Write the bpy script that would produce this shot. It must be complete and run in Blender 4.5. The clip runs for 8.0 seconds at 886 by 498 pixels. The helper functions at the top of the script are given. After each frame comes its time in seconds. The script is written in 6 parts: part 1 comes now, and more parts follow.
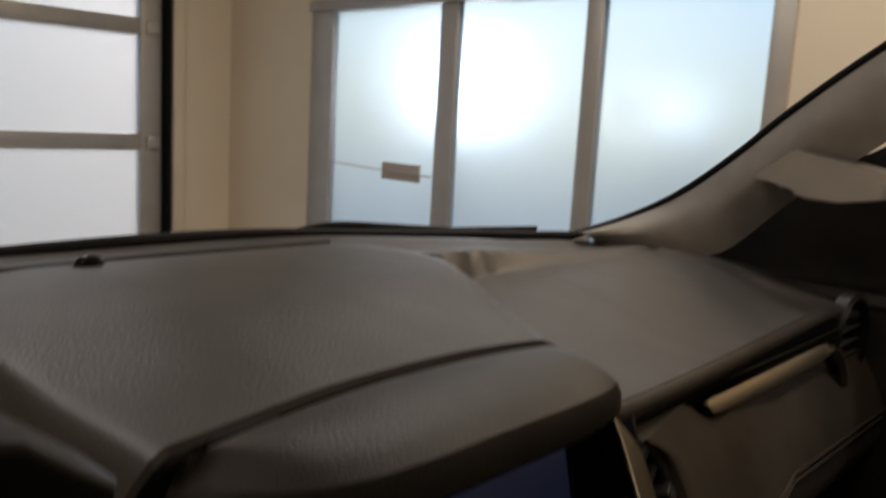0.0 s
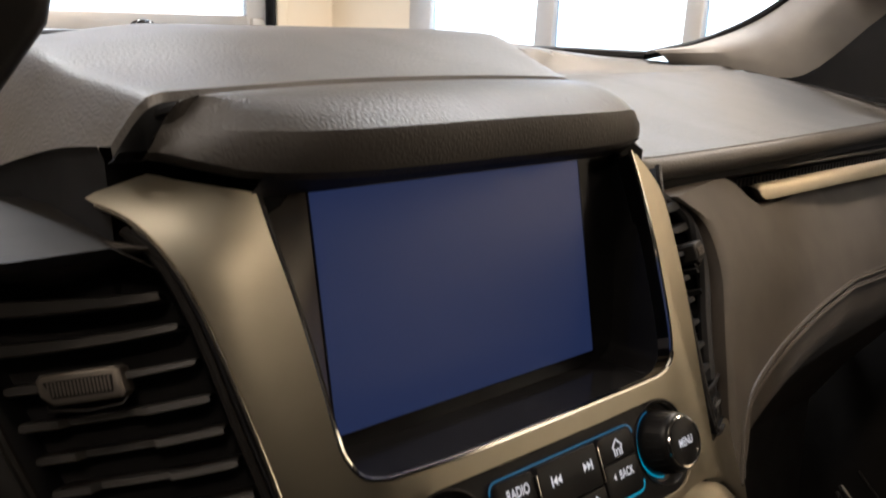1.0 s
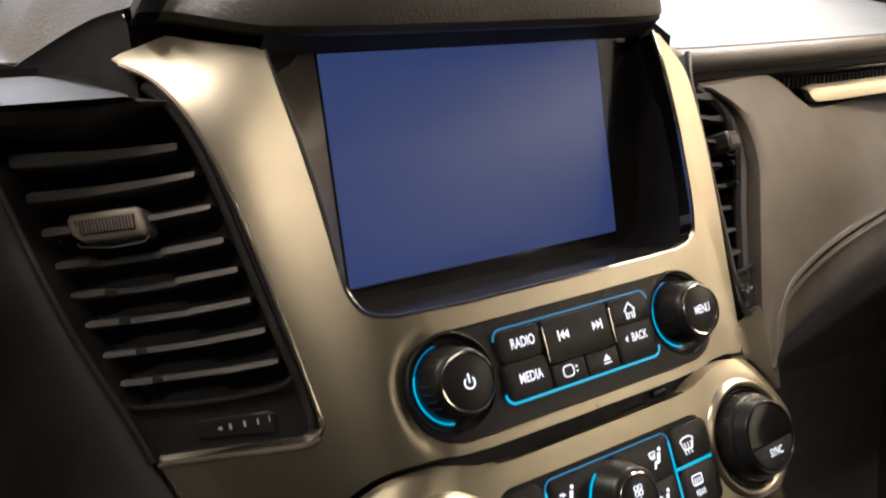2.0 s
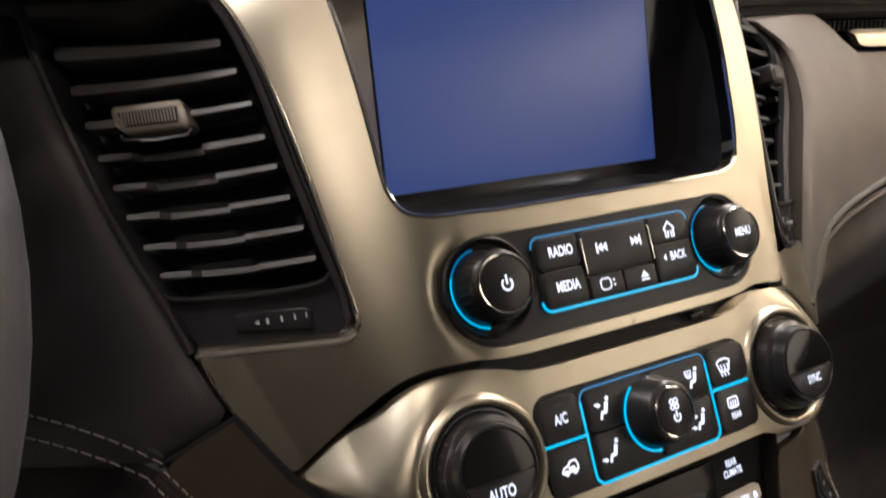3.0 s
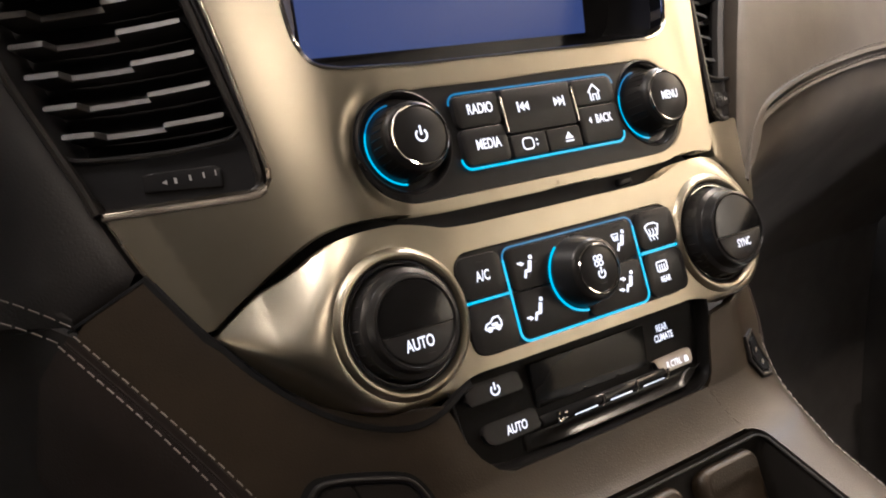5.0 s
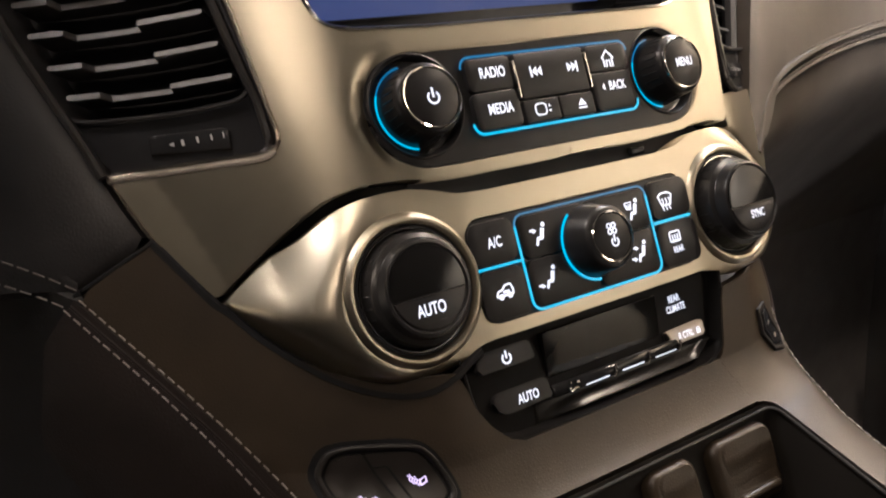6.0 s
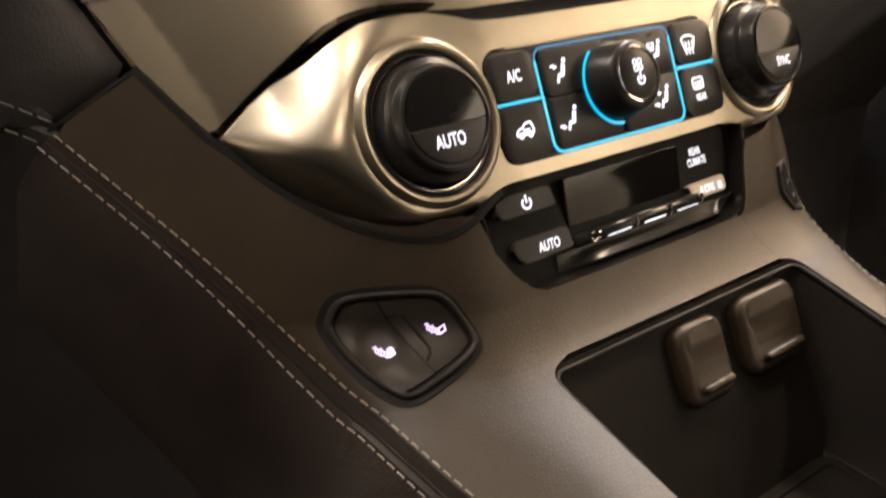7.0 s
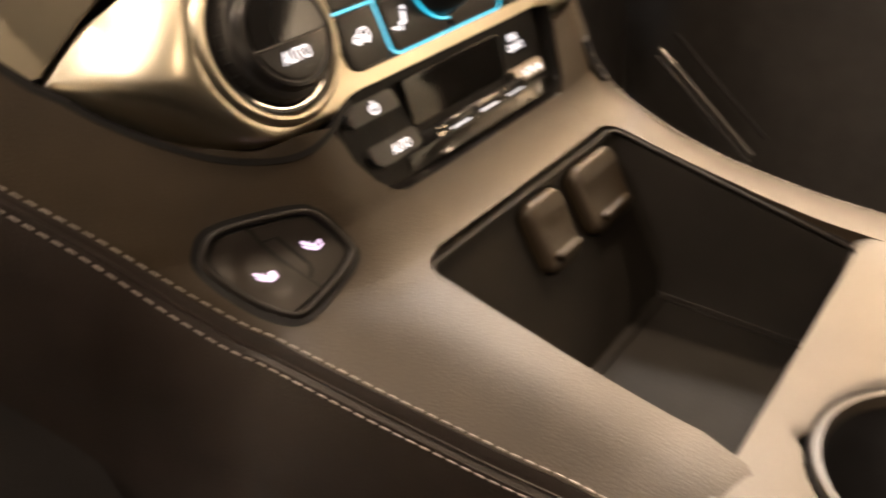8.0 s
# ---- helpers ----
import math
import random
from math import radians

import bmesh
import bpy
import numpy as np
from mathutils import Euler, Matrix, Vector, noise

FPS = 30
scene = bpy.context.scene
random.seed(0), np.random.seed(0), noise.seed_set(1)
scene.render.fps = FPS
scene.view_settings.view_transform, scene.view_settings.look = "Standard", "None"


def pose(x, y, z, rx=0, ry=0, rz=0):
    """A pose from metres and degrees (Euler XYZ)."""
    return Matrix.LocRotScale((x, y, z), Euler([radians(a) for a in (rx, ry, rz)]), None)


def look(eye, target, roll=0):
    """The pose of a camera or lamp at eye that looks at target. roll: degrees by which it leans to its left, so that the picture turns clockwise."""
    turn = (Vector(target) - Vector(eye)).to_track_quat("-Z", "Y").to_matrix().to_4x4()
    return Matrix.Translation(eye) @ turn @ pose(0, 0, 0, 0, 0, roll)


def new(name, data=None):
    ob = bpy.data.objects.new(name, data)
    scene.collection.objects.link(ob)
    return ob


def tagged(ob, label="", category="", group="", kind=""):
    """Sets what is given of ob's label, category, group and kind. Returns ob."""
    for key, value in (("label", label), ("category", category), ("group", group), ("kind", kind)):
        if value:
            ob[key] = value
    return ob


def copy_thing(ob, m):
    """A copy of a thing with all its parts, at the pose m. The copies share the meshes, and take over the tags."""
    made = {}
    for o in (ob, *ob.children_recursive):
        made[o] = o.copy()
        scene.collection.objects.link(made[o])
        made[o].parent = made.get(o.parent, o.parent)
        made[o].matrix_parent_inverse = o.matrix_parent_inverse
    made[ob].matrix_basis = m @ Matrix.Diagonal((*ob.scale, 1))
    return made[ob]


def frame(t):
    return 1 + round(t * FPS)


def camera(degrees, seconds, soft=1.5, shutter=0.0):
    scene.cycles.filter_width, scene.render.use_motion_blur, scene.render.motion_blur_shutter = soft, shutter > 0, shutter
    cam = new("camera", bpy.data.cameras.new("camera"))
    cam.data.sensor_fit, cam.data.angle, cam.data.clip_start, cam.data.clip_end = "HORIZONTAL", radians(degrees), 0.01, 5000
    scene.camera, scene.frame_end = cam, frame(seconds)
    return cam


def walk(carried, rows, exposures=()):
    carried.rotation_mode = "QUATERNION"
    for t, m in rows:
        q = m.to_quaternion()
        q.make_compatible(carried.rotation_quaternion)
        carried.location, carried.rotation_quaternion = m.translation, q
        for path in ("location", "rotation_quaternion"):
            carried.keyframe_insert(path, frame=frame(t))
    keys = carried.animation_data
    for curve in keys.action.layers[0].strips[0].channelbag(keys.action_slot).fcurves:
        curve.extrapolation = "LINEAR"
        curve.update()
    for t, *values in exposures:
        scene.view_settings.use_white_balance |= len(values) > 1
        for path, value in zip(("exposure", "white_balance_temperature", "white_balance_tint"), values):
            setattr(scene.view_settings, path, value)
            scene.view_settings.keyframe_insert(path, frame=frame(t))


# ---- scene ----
cam = camera(56.2, 8.0, soft=1.9, shutter=0.5)
EXPOSURES = [(0.0, -0.42, 6200, 13), (0.3, -0.1, 6050, 12), (0.6, 0.85, 5900, 12), (1.0, 1.7, 5650, 12), (1.5, 2.4, 5600, 10), (3.0, 3.0, 5200, 13), (4.5, 3.12, 5350, 14), (6.0, 3.0, 5450, 15), (6.5, 3.05, 5600, 15), (7.0, 3.3, 5900, 15), (7.5, 3.55, 6600, 17), (8.0, 3.75, 6600, 16)]
PATH = [
    (0, (-0.291, -0.222, 1.479), (1.168, 1.111, 1.166), 3.3),
    (0.3, (-0.284, -0.242, 1.452), (1.074, 1.162, 1.021), 3.0),
    (0.5, (-0.281, -0.248, 1.436), (1.044, 1.165, 0.939), 3.5),
    (0.6, (-0.274, -0.256, 1.421), (1.031, 1.17, 0.907), 3.0),
    (1, (-0.27, -0.282, 1.389), (0.975, 1.177, 0.823), 2.7),
    (1.5, (-0.261, -0.303, 1.364), (0.905, 1.207, 0.765), 1.3),
    (1.7, (-0.255, -0.32, 1.353), (0.856, 1.228, 0.746), 0.3),
    (2.8, (-0.262, -0.339, 1.312), (0.738, 1.277, 0.688), 0.6),
    (3, (-0.265, -0.337, 1.304), (0.734, 1.27, 0.658), 0.8),
    (3.5, (-0.264, -0.346, 1.286), (0.732, 1.243, 0.589), 0.3),
    (4, (-0.255, -0.352, 1.268), (0.758, 1.212, 0.54), -0.1),
    (4.5, (-0.248, -0.359, 1.26), (0.787, 1.19, 0.533), -0.3),
    (6, (-0.251, -0.353, 1.247), (0.777, 1.186, 0.49), 0.0),
    (6.5, (-0.26, -0.351, 1.229), (0.779, 1.151, 0.416), 0.6),
    (7, (-0.262, -0.332, 1.201), (0.802, 1.101, 0.298), 0.6),
    (7.5, (-0.27, -0.316, 1.185), (0.847, 1.02, 0.202), -0.6),
    (8, (-0.287, -0.32, 1.203), (1.044, 0.702, 0.114), -1.5),
]
walk(cam, [(t, look(*row)) for t, *row in PATH], EXPOSURES)

# ---- world, lights, exposure ----
world = bpy.data.worlds.new("sky")
scene.world = world
world.use_nodes = True
wn = world.node_tree.nodes
sky = wn.new("ShaderNodeTexSky")
sky.sky_type, sky.sun_disc = "NISHITA", False
sky.sun_elevation, sky.sun_rotation = radians(30), radians(50)
world.node_tree.links.new(sky.outputs[0], wn["Background"].inputs[0])
wn["Background"].inputs[1].default_value = 0.15

sun = new("sun", bpy.data.lights.new("sun", "SUN"))
sun.data.energy, sun.data.angle, sun.data.color = 1.2, radians(12), (1.0, 0.95, 0.88)
sun.matrix_world = look((6, 5, 6), (0, 0, 1))


def lamp(name, kind, energy, color, m, size=(0.3, 0.3)):
    ob = new(name, bpy.data.lights.new(name, kind))
    ob.data.energy, ob.data.color = energy, color
    if kind == "AREA":
        ob.data.shape, ob.data.size, ob.data.size_y = "RECTANGLE", *size
    else:
        ob.data.shadow_soft_size = size[0]
    ob.matrix_world = m
    return ob


# ---- materials ----
def material(name, base, rough=0.5, metal=0.0, grain=0.0, grain_scale=500.0, mottle=0.15, mottle_scale=30.0,
             emit=None, emit_strength=0.0, coat=0.0, rough_var=0.03, stretch=(1, 1, 1), kind="noise", spec=0.5):
    m = bpy.data.materials.new(name)
    m.use_nodes = True
    nt = m.node_tree
    b = nt.nodes["Principled BSDF"]
    b.inputs["Metallic"].default_value = metal
    b.inputs["Specular IOR Level"].default_value = spec
    b.inputs["Coat Weight"].default_value = coat
    b.inputs["Coat Roughness"].default_value = 0.08
    tc = nt.nodes.new("ShaderNodeTexCoord")
    mp = nt.nodes.new("ShaderNodeMapping")
    mp.inputs["Scale"].default_value = stretch
    nt.links.new(tc.outputs["Object"], mp.inputs[0])
    big = nt.nodes.new("ShaderNodeTexNoise")
    big.inputs["Scale"].default_value, big.inputs["Detail"].default_value = mottle_scale, 5
    nt.links.new(mp.outputs[0], big.inputs[0])
    ramp = nt.nodes.new("ShaderNodeMapRange")
    ramp.inputs[1].default_value, ramp.inputs[2].default_value = 0.3, 0.7
    ramp.inputs[3].default_value, ramp.inputs[4].default_value = 1 - mottle, 1 + mottle
    nt.links.new(big.outputs[0], ramp.inputs[0])
    mul = nt.nodes.new("ShaderNodeVectorMath")
    mul.operation = "SCALE"
    mul.inputs[0].default_value = base
    nt.links.new(ramp.outputs[0], mul.inputs["Scale"])
    nt.links.new(mul.outputs[0], b.inputs["Base Color"])
    rr = nt.nodes.new("ShaderNodeMapRange")
    rr.inputs[1].default_value, rr.inputs[2].default_value = 0.3, 0.7
    rr.inputs[3].default_value, rr.inputs[4].default_value = max(0.02, rough - rough_var), rough + rough_var
    fine = nt.nodes.new("ShaderNodeTexNoise")
    fine.inputs["Scale"].default_value, fine.inputs["Detail"].default_value = mottle_scale * 0.6, 3
    nt.links.new(mp.outputs[0], fine.inputs[0])
    nt.links.new(fine.outputs[0], rr.inputs[0])
    nt.links.new(rr.outputs[0], b.inputs["Roughness"])
    if grain > 0:
        if kind == "leather":
            g = nt.nodes.new("ShaderNodeTexVoronoi")
            g.feature = "DISTANCE_TO_EDGE"
            out = g.outputs["Distance"]
        else:
            g = nt.nodes.new("ShaderNodeTexNoise")
            g.inputs["Detail"].default_value = 3
            out = g.outputs[0]
        g.inputs["Scale"].default_value = grain_scale
        warp = nt.nodes.new("ShaderNodeTexNoise")
        warp.inputs["Scale"].default_value = grain_scale * 0.35
        nt.links.new(mp.outputs[0], warp.inputs[0])
        mix = nt.nodes.new("ShaderNodeVectorMath")
        mix.operation = "MULTIPLY_ADD"
        mix.inputs[1].default_value = (1.2 / grain_scale,) * 3
        nt.links.new(warp.outputs["Color"], mix.inputs[0])
        nt.links.new(mp.outputs[0], mix.inputs[2])
        nt.links.new(mix.outputs[0], g.inputs[0])
        bump = nt.nodes.new("ShaderNodeBump")
        bump.inputs["Strength"].default_value = grain
        bump.inputs["Distance"].default_value = 0.0004
        nt.links.new(out, bump.inputs["Height"])
        nt.links.new(bump.outputs[0], b.inputs["Normal"])
    if emit:
        b.inputs["Emission Color"].default_value = (*emit, 1)
        b.inputs["Emission Strength"].default_value = emit_strength
    return m


DASH = material("grained_dash_vinyl", (0.048, 0.043, 0.038), 0.46, spec=0.52, grain=0.8, grain_scale=420, kind="leather", mottle=0.12, stretch=(1, 0.42, 0.7))
CAP = material("grained_cap_vinyl", (0.040, 0.036, 0.032), 0.44, spec=0.32, grain=0.75, grain_scale=440, kind="leather", mottle=0.12, stretch=(1, 0.42, 0.7))
CONSOLE = material("console_vinyl", (0.0265, 0.0192, 0.0118), 0.43, grain=0.33, grain_scale=700, kind="leather", mottle=0.2, spec=0.33)
LEATHER = material("dark_leather", (0.074, 0.063, 0.052), 0.52, grain=0.35, grain_scale=500, kind="leather", mottle=0.15, spec=0.35)
BLACKHIDE = material("black_leather", (0.0205, 0.0192, 0.0192), 0.46, grain=0.35, grain_scale=500, kind="leather", mottle=0.2, spec=0.25)
SIDEHIDE = material("brown_black_leather", (0.0160, 0.0118, 0.0104), 0.46, grain=0.35, grain_scale=500, kind="leather", mottle=0.2, spec=0.28)
WHEELHIDE = material("steering_wheel_leather", (0.034, 0.032, 0.031), 0.50, grain=0.35, grain_scale=500, kind="leather", mottle=0.15, spec=0.35)
SILVER = material("satin_silver_paint", (0.352, 0.320, 0.250), 0.35, metal=1.0, grain=0.05, grain_scale=2500, mottle=0.03, mottle_scale=60, rough_var=0.006)
# lighter copy of the silver, painting the light that edges catch
EDGE = material("lit_silver_edge", (0.66, 0.58, 0.47), 0.24, metal=1.0, mottle=0.03, rough_var=0.01)
KNOB = material("smooth_black_knob", (0.014, 0.0135, 0.0135), 0.30, grain=0.08, grain_scale=1800, mottle=0.2, spec=0.30)
GLOSS = material("gloss_black_plastic", (0.017, 0.017, 0.018), 0.12, mottle=0.2, rough_var=0.012, spec=0.13)
PIANO = material("piano_black_lacquer", (0.007, 0.0068, 0.0068), 0.10, mottle=0.1, rough_var=0.01, spec=0.22)
REARBLACK = material("dark_rear_panel_plastic", (0.0075, 0.0072, 0.0072), 0.34, mottle=0.1, rough_var=0.01, spec=0.04)
SCOOP = material("gloss_black_scoop", (0.010, 0.0095, 0.009), 0.20, mottle=0.1, rough_var=0.01, spec=0.10)
DISPLAY = material("dark_display_glass", (0.0055, 0.0053, 0.0053), 0.07, mottle=0.1, rough_var=0.005, spec=0.16)
SATIN = material("satin_black_plastic", (0.017, 0.0165, 0.017), 0.33, spec=0.18, grain=0.08, grain_scale=1800, mottle=0.2)
RUBBER = material("soft_black_plastic", (0.013, 0.0115, 0.0105), 0.42, grain=0.15, grain_scale=1500, mottle=0.2, spec=0.25)
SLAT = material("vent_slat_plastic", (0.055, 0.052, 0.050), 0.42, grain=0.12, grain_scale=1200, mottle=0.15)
# dark cavities, and sheets that stand in for shade in gaps
DEEP = material("dark_cavity_and_shade", (0.026, 0.026, 0.028), 0.6, mottle=0.3, spec=0.2)
PLATE = material("satin_tan_plate", (0.048, 0.040, 0.031), 0.40, grain=0.12, grain_scale=1200, mottle=0.08, spec=0.3)
CHROME = material("chrome", (0.80, 0.77, 0.72), 0.10, metal=1.0, mottle=0.03, rough_var=0.03)
TABM = material("satin_grey_tab", (0.24, 0.215, 0.19), 0.34, metal=0.6, mottle=0.05)
SCREEN = material("blue_lit_screen", (0.010, 0.012, 0.02), 0.34, emit=(0.066, 0.096, 0.25), emit_strength=0.071, mottle=0.01, rough_var=0.001, spec=0.46)
CYAN = material("cyan_backlight", (0.01, 0.05, 0.06), 0.3, emit=(0.02, 0.60, 0.82), emit_strength=0.125)
CYANDIM = material("cyan_backlight_dim", (0.01, 0.05, 0.06), 0.3, emit=(0.02, 0.30, 0.60), emit_strength=0.07)
LEGEND = material("white_legend", (0.75, 0.75, 0.75), 0.4, emit=(0.9, 0.92, 1.0), emit_strength=0.13)
MARK = material("printed_white_mark", (0.42, 0.42, 0.42), 0.5)
LILAC = material("lilac_legend", (0.6, 0.5, 0.65), 0.4, emit=(0.9, 0.68, 1.0), emit_strength=0.13)
SEAMTHREAD = material("dark_seam_thread", (0.105, 0.093, 0.082), 0.7, grain=0.5, grain_scale=3000, mottle=0.2, mottle_scale=200)
THREAD = material("grey_thread", (0.27, 0.24, 0.22), 0.7, grain=0.5, grain_scale=3000, mottle=0.2, mottle_scale=200)
SWITCH = material("satin_switch_plastic", (0.019, 0.0162, 0.0140), 0.35, grain=0.1, grain_scale=1500, mottle=0.15, spec=0.25)
FOOTWELL = material("footwell_plastic", (0.080, 0.074, 0.070), 0.50, grain=0.2, grain_scale=900, mottle=0.2)
LINER = material("bin_liner", (0.012, 0.0105, 0.009), 0.6, grain=0.2, grain_scale=900, mottle=0.2, spec=0.2)
MAT = material("ribbed_rubber_mat", (0.010, 0.0088, 0.0076), 0.65, grain=0.3, grain_scale=600, mottle=0.2, spec=0.1)
PILLAR = material("grey_pillar_fabric", (0.34, 0.325, 0.31), 0.75, grain=0.4, grain_scale=900, mottle=0.08)
# paler than the pillar trim, painting in the light on the handle
HANDLE_LIT = material("lit_handle_plastic", (0.52, 0.49, 0.46), 0.5, grain=0.2, grain_scale=1200, mottle=0.06)
HEADLINER = material("dark_headliner", (0.15, 0.144, 0.136), 0.9, grain=0.3, grain_scale=700, mottle=0.05)
CREAM = material("cream_wall_paint", (0.72, 0.62, 0.47), 0.7, grain=0.2, grain_scale=200, mottle=0.05, mottle_scale=1.2)
ALU = material("anodised_aluminium", (0.45, 0.42, 0.38), 0.42, metal=0.6, mottle=0.06, mottle_scale=6)
CONCRETE = material("painted_concrete", (0.30, 0.29, 0.27), 0.5, grain=0.3, grain_scale=60, mottle=0.2, mottle_scale=1.5)
CEILING = material("white_ceiling_board", (0.75, 0.73, 0.70), 0.8, mottle=0.05, mottle_scale=2)
CARD = material("grey_card", (0.42, 0.37, 0.33), 0.6, mottle=0.05)
# seals and wipers, plus the black that stands in for shade
SEAL_AND_SHADE = material("black_rubber_and_shade", (0.01, 0.01, 0.011), 0.55, mottle=0.2, spec=0.12)
# lighter than the other recess walls, to paint light on this one
RECESS_LIT = material("lit_recess_plastic", (0.075, 0.067, 0.060), 0.34, grain=0.08, grain_scale=1500, mottle=0.12, spec=0.35)
DOME = material("lit_dome_lens", (0.8, 0.8, 0.8), 0.4, emit=(1.0, 0.76, 0.50), emit_strength=2.0)
TUBE = material("lit_diffuser", (0.8, 0.8, 0.8), 0.4, emit=(1.0, 0.90, 0.76), emit_strength=2.4)


def frosted(name, tint, rough):
    m = bpy.data.materials.new(name)
    m.use_nodes = True
    b = m.node_tree.nodes["Principled BSDF"]
    b.inputs["Base Color"].default_value = (*tint, 1)
    b.inputs["Roughness"].default_value = rough
    b.inputs["Transmission Weight"].default_value = 1.0
    b.inputs["IOR"].default_value = 1.5
    return m


FROST = frosted("frosted_glass", (0.50, 0.66, 0.82), 0.36)
OPAL = frosted("opal_glazing", (0.92, 0.92, 0.92), 0.9)


# ---- shape helpers ----
CX, Y0 = 0.006, -0.0478
SLOPE = math.atan(0.488)
SA, CA = math.sin(SLOPE), math.cos(SLOPE)


def recede(x):
    """How far the stack's face falls away from its plane, to either side."""
    k, s = abs(x) - 0.100, 0.012
    return 0.65 * ((k + math.sqrt(k * k + s * s)) - (-0.1 + math.sqrt(0.01 + s * s))) / 2


def F(x, v, w=0.0):
    """A point of the stack's face: x from its middle, v up the slope, w outwards."""
    d = (recede(x + 1e-4) - recede(x - 1e-4)) / 2e-4
    n = Vector((d, -1, 0.488)).normalized()
    return Vector((CX + x, Y0 + v * SA + recede(x), 1.2 + v * CA)) + n * w


def plain(x, v, w=0.0):
    return Vector((x, v, w))


def mm(*pairs):
    return [(a / 1000, b / 1000) for a, b in pairs]


def mirror(points):
    return [(-a, b) for a, b in reversed(points)]


def rrect(cx, cy, w, h, r, n=6):
    out = []
    r = min(r, w / 2 - 1e-6, h / 2 - 1e-6)
    for k, (sx, sy) in enumerate(((1, 1), (-1, 1), (-1, -1), (1, -1))):
        for i in range(n + 1):
            a = math.pi / 2 * (k + i / n)
            out.append((cx + sx * (w / 2 - r) + r * math.cos(a), cy + sy * (h / 2 - r) + r * math.sin(a)))
    return out


def circle(cx, cy, r, n=40):
    return [(cx + r * math.cos(2 * math.pi * i / n), cy + r * math.sin(2 * math.pi * i / n)) for i in range(n)]


def spline(points, per=6, closed=False):
    """A smooth line through the points."""
    P = [Vector(p) for p in points]
    n = len(P)
    out = []
    for i in range(n if closed else n - 1):
        a, b = P[i], P[(i + 1) % n]
        p0 = P[i - 1] if (closed or i > 0) else a * 2 - b
        p3 = P[(i + 2) % n] if (closed or i + 2 < n) else b * 2 - a
        for k in range(per):
            t = k / per
            out.append(0.5 * (2 * a + (b - p0) * t + (2 * p0 - 5 * a + 4 * b - p3) * t * t + (3 * a - p0 - 3 * b + p3) * t ** 3))
    if not closed:
        out.append(P[-1])
    return out


def clean(loop):
    out = []
    for p in loop:
        if not out or (Vector(p[:2]) - Vector(out[-1][:2])).length > 2e-4:
            out.append((p[0], p[1]))
    if (Vector(out[0]) - Vector(out[-1])).length < 2e-4:
        out.pop()
    return out


def area(loop):
    return sum(a[0] * b[1] - b[0] * a[1] for a, b in zip(loop, loop[1:] + loop[:1])) / 2


def offset(loop, d):
    """The loop moved outwards (of its own inside) by d."""
    s = 1 if area(loop) > 0 else -1
    out, n = [], len(loop)
    for i in range(n):
        a, b, c = Vector(loop[i - 1]), Vector(loop[i]), Vector(loop[(i + 1) % n])
        e, f = (b - a).normalized(), (c - b).normalized()
        m = Vector((e.y + f.y, -e.x - f.x)) * s
        if m.length < 1e-6:
            m = Vector((e.y, -e.x)) * s
        m.normalize()
        cosine = max(0.5, m.dot(Vector((e.y, -e.x)) * s))
        out.append(tuple(b + m * d / cosine))
    return out


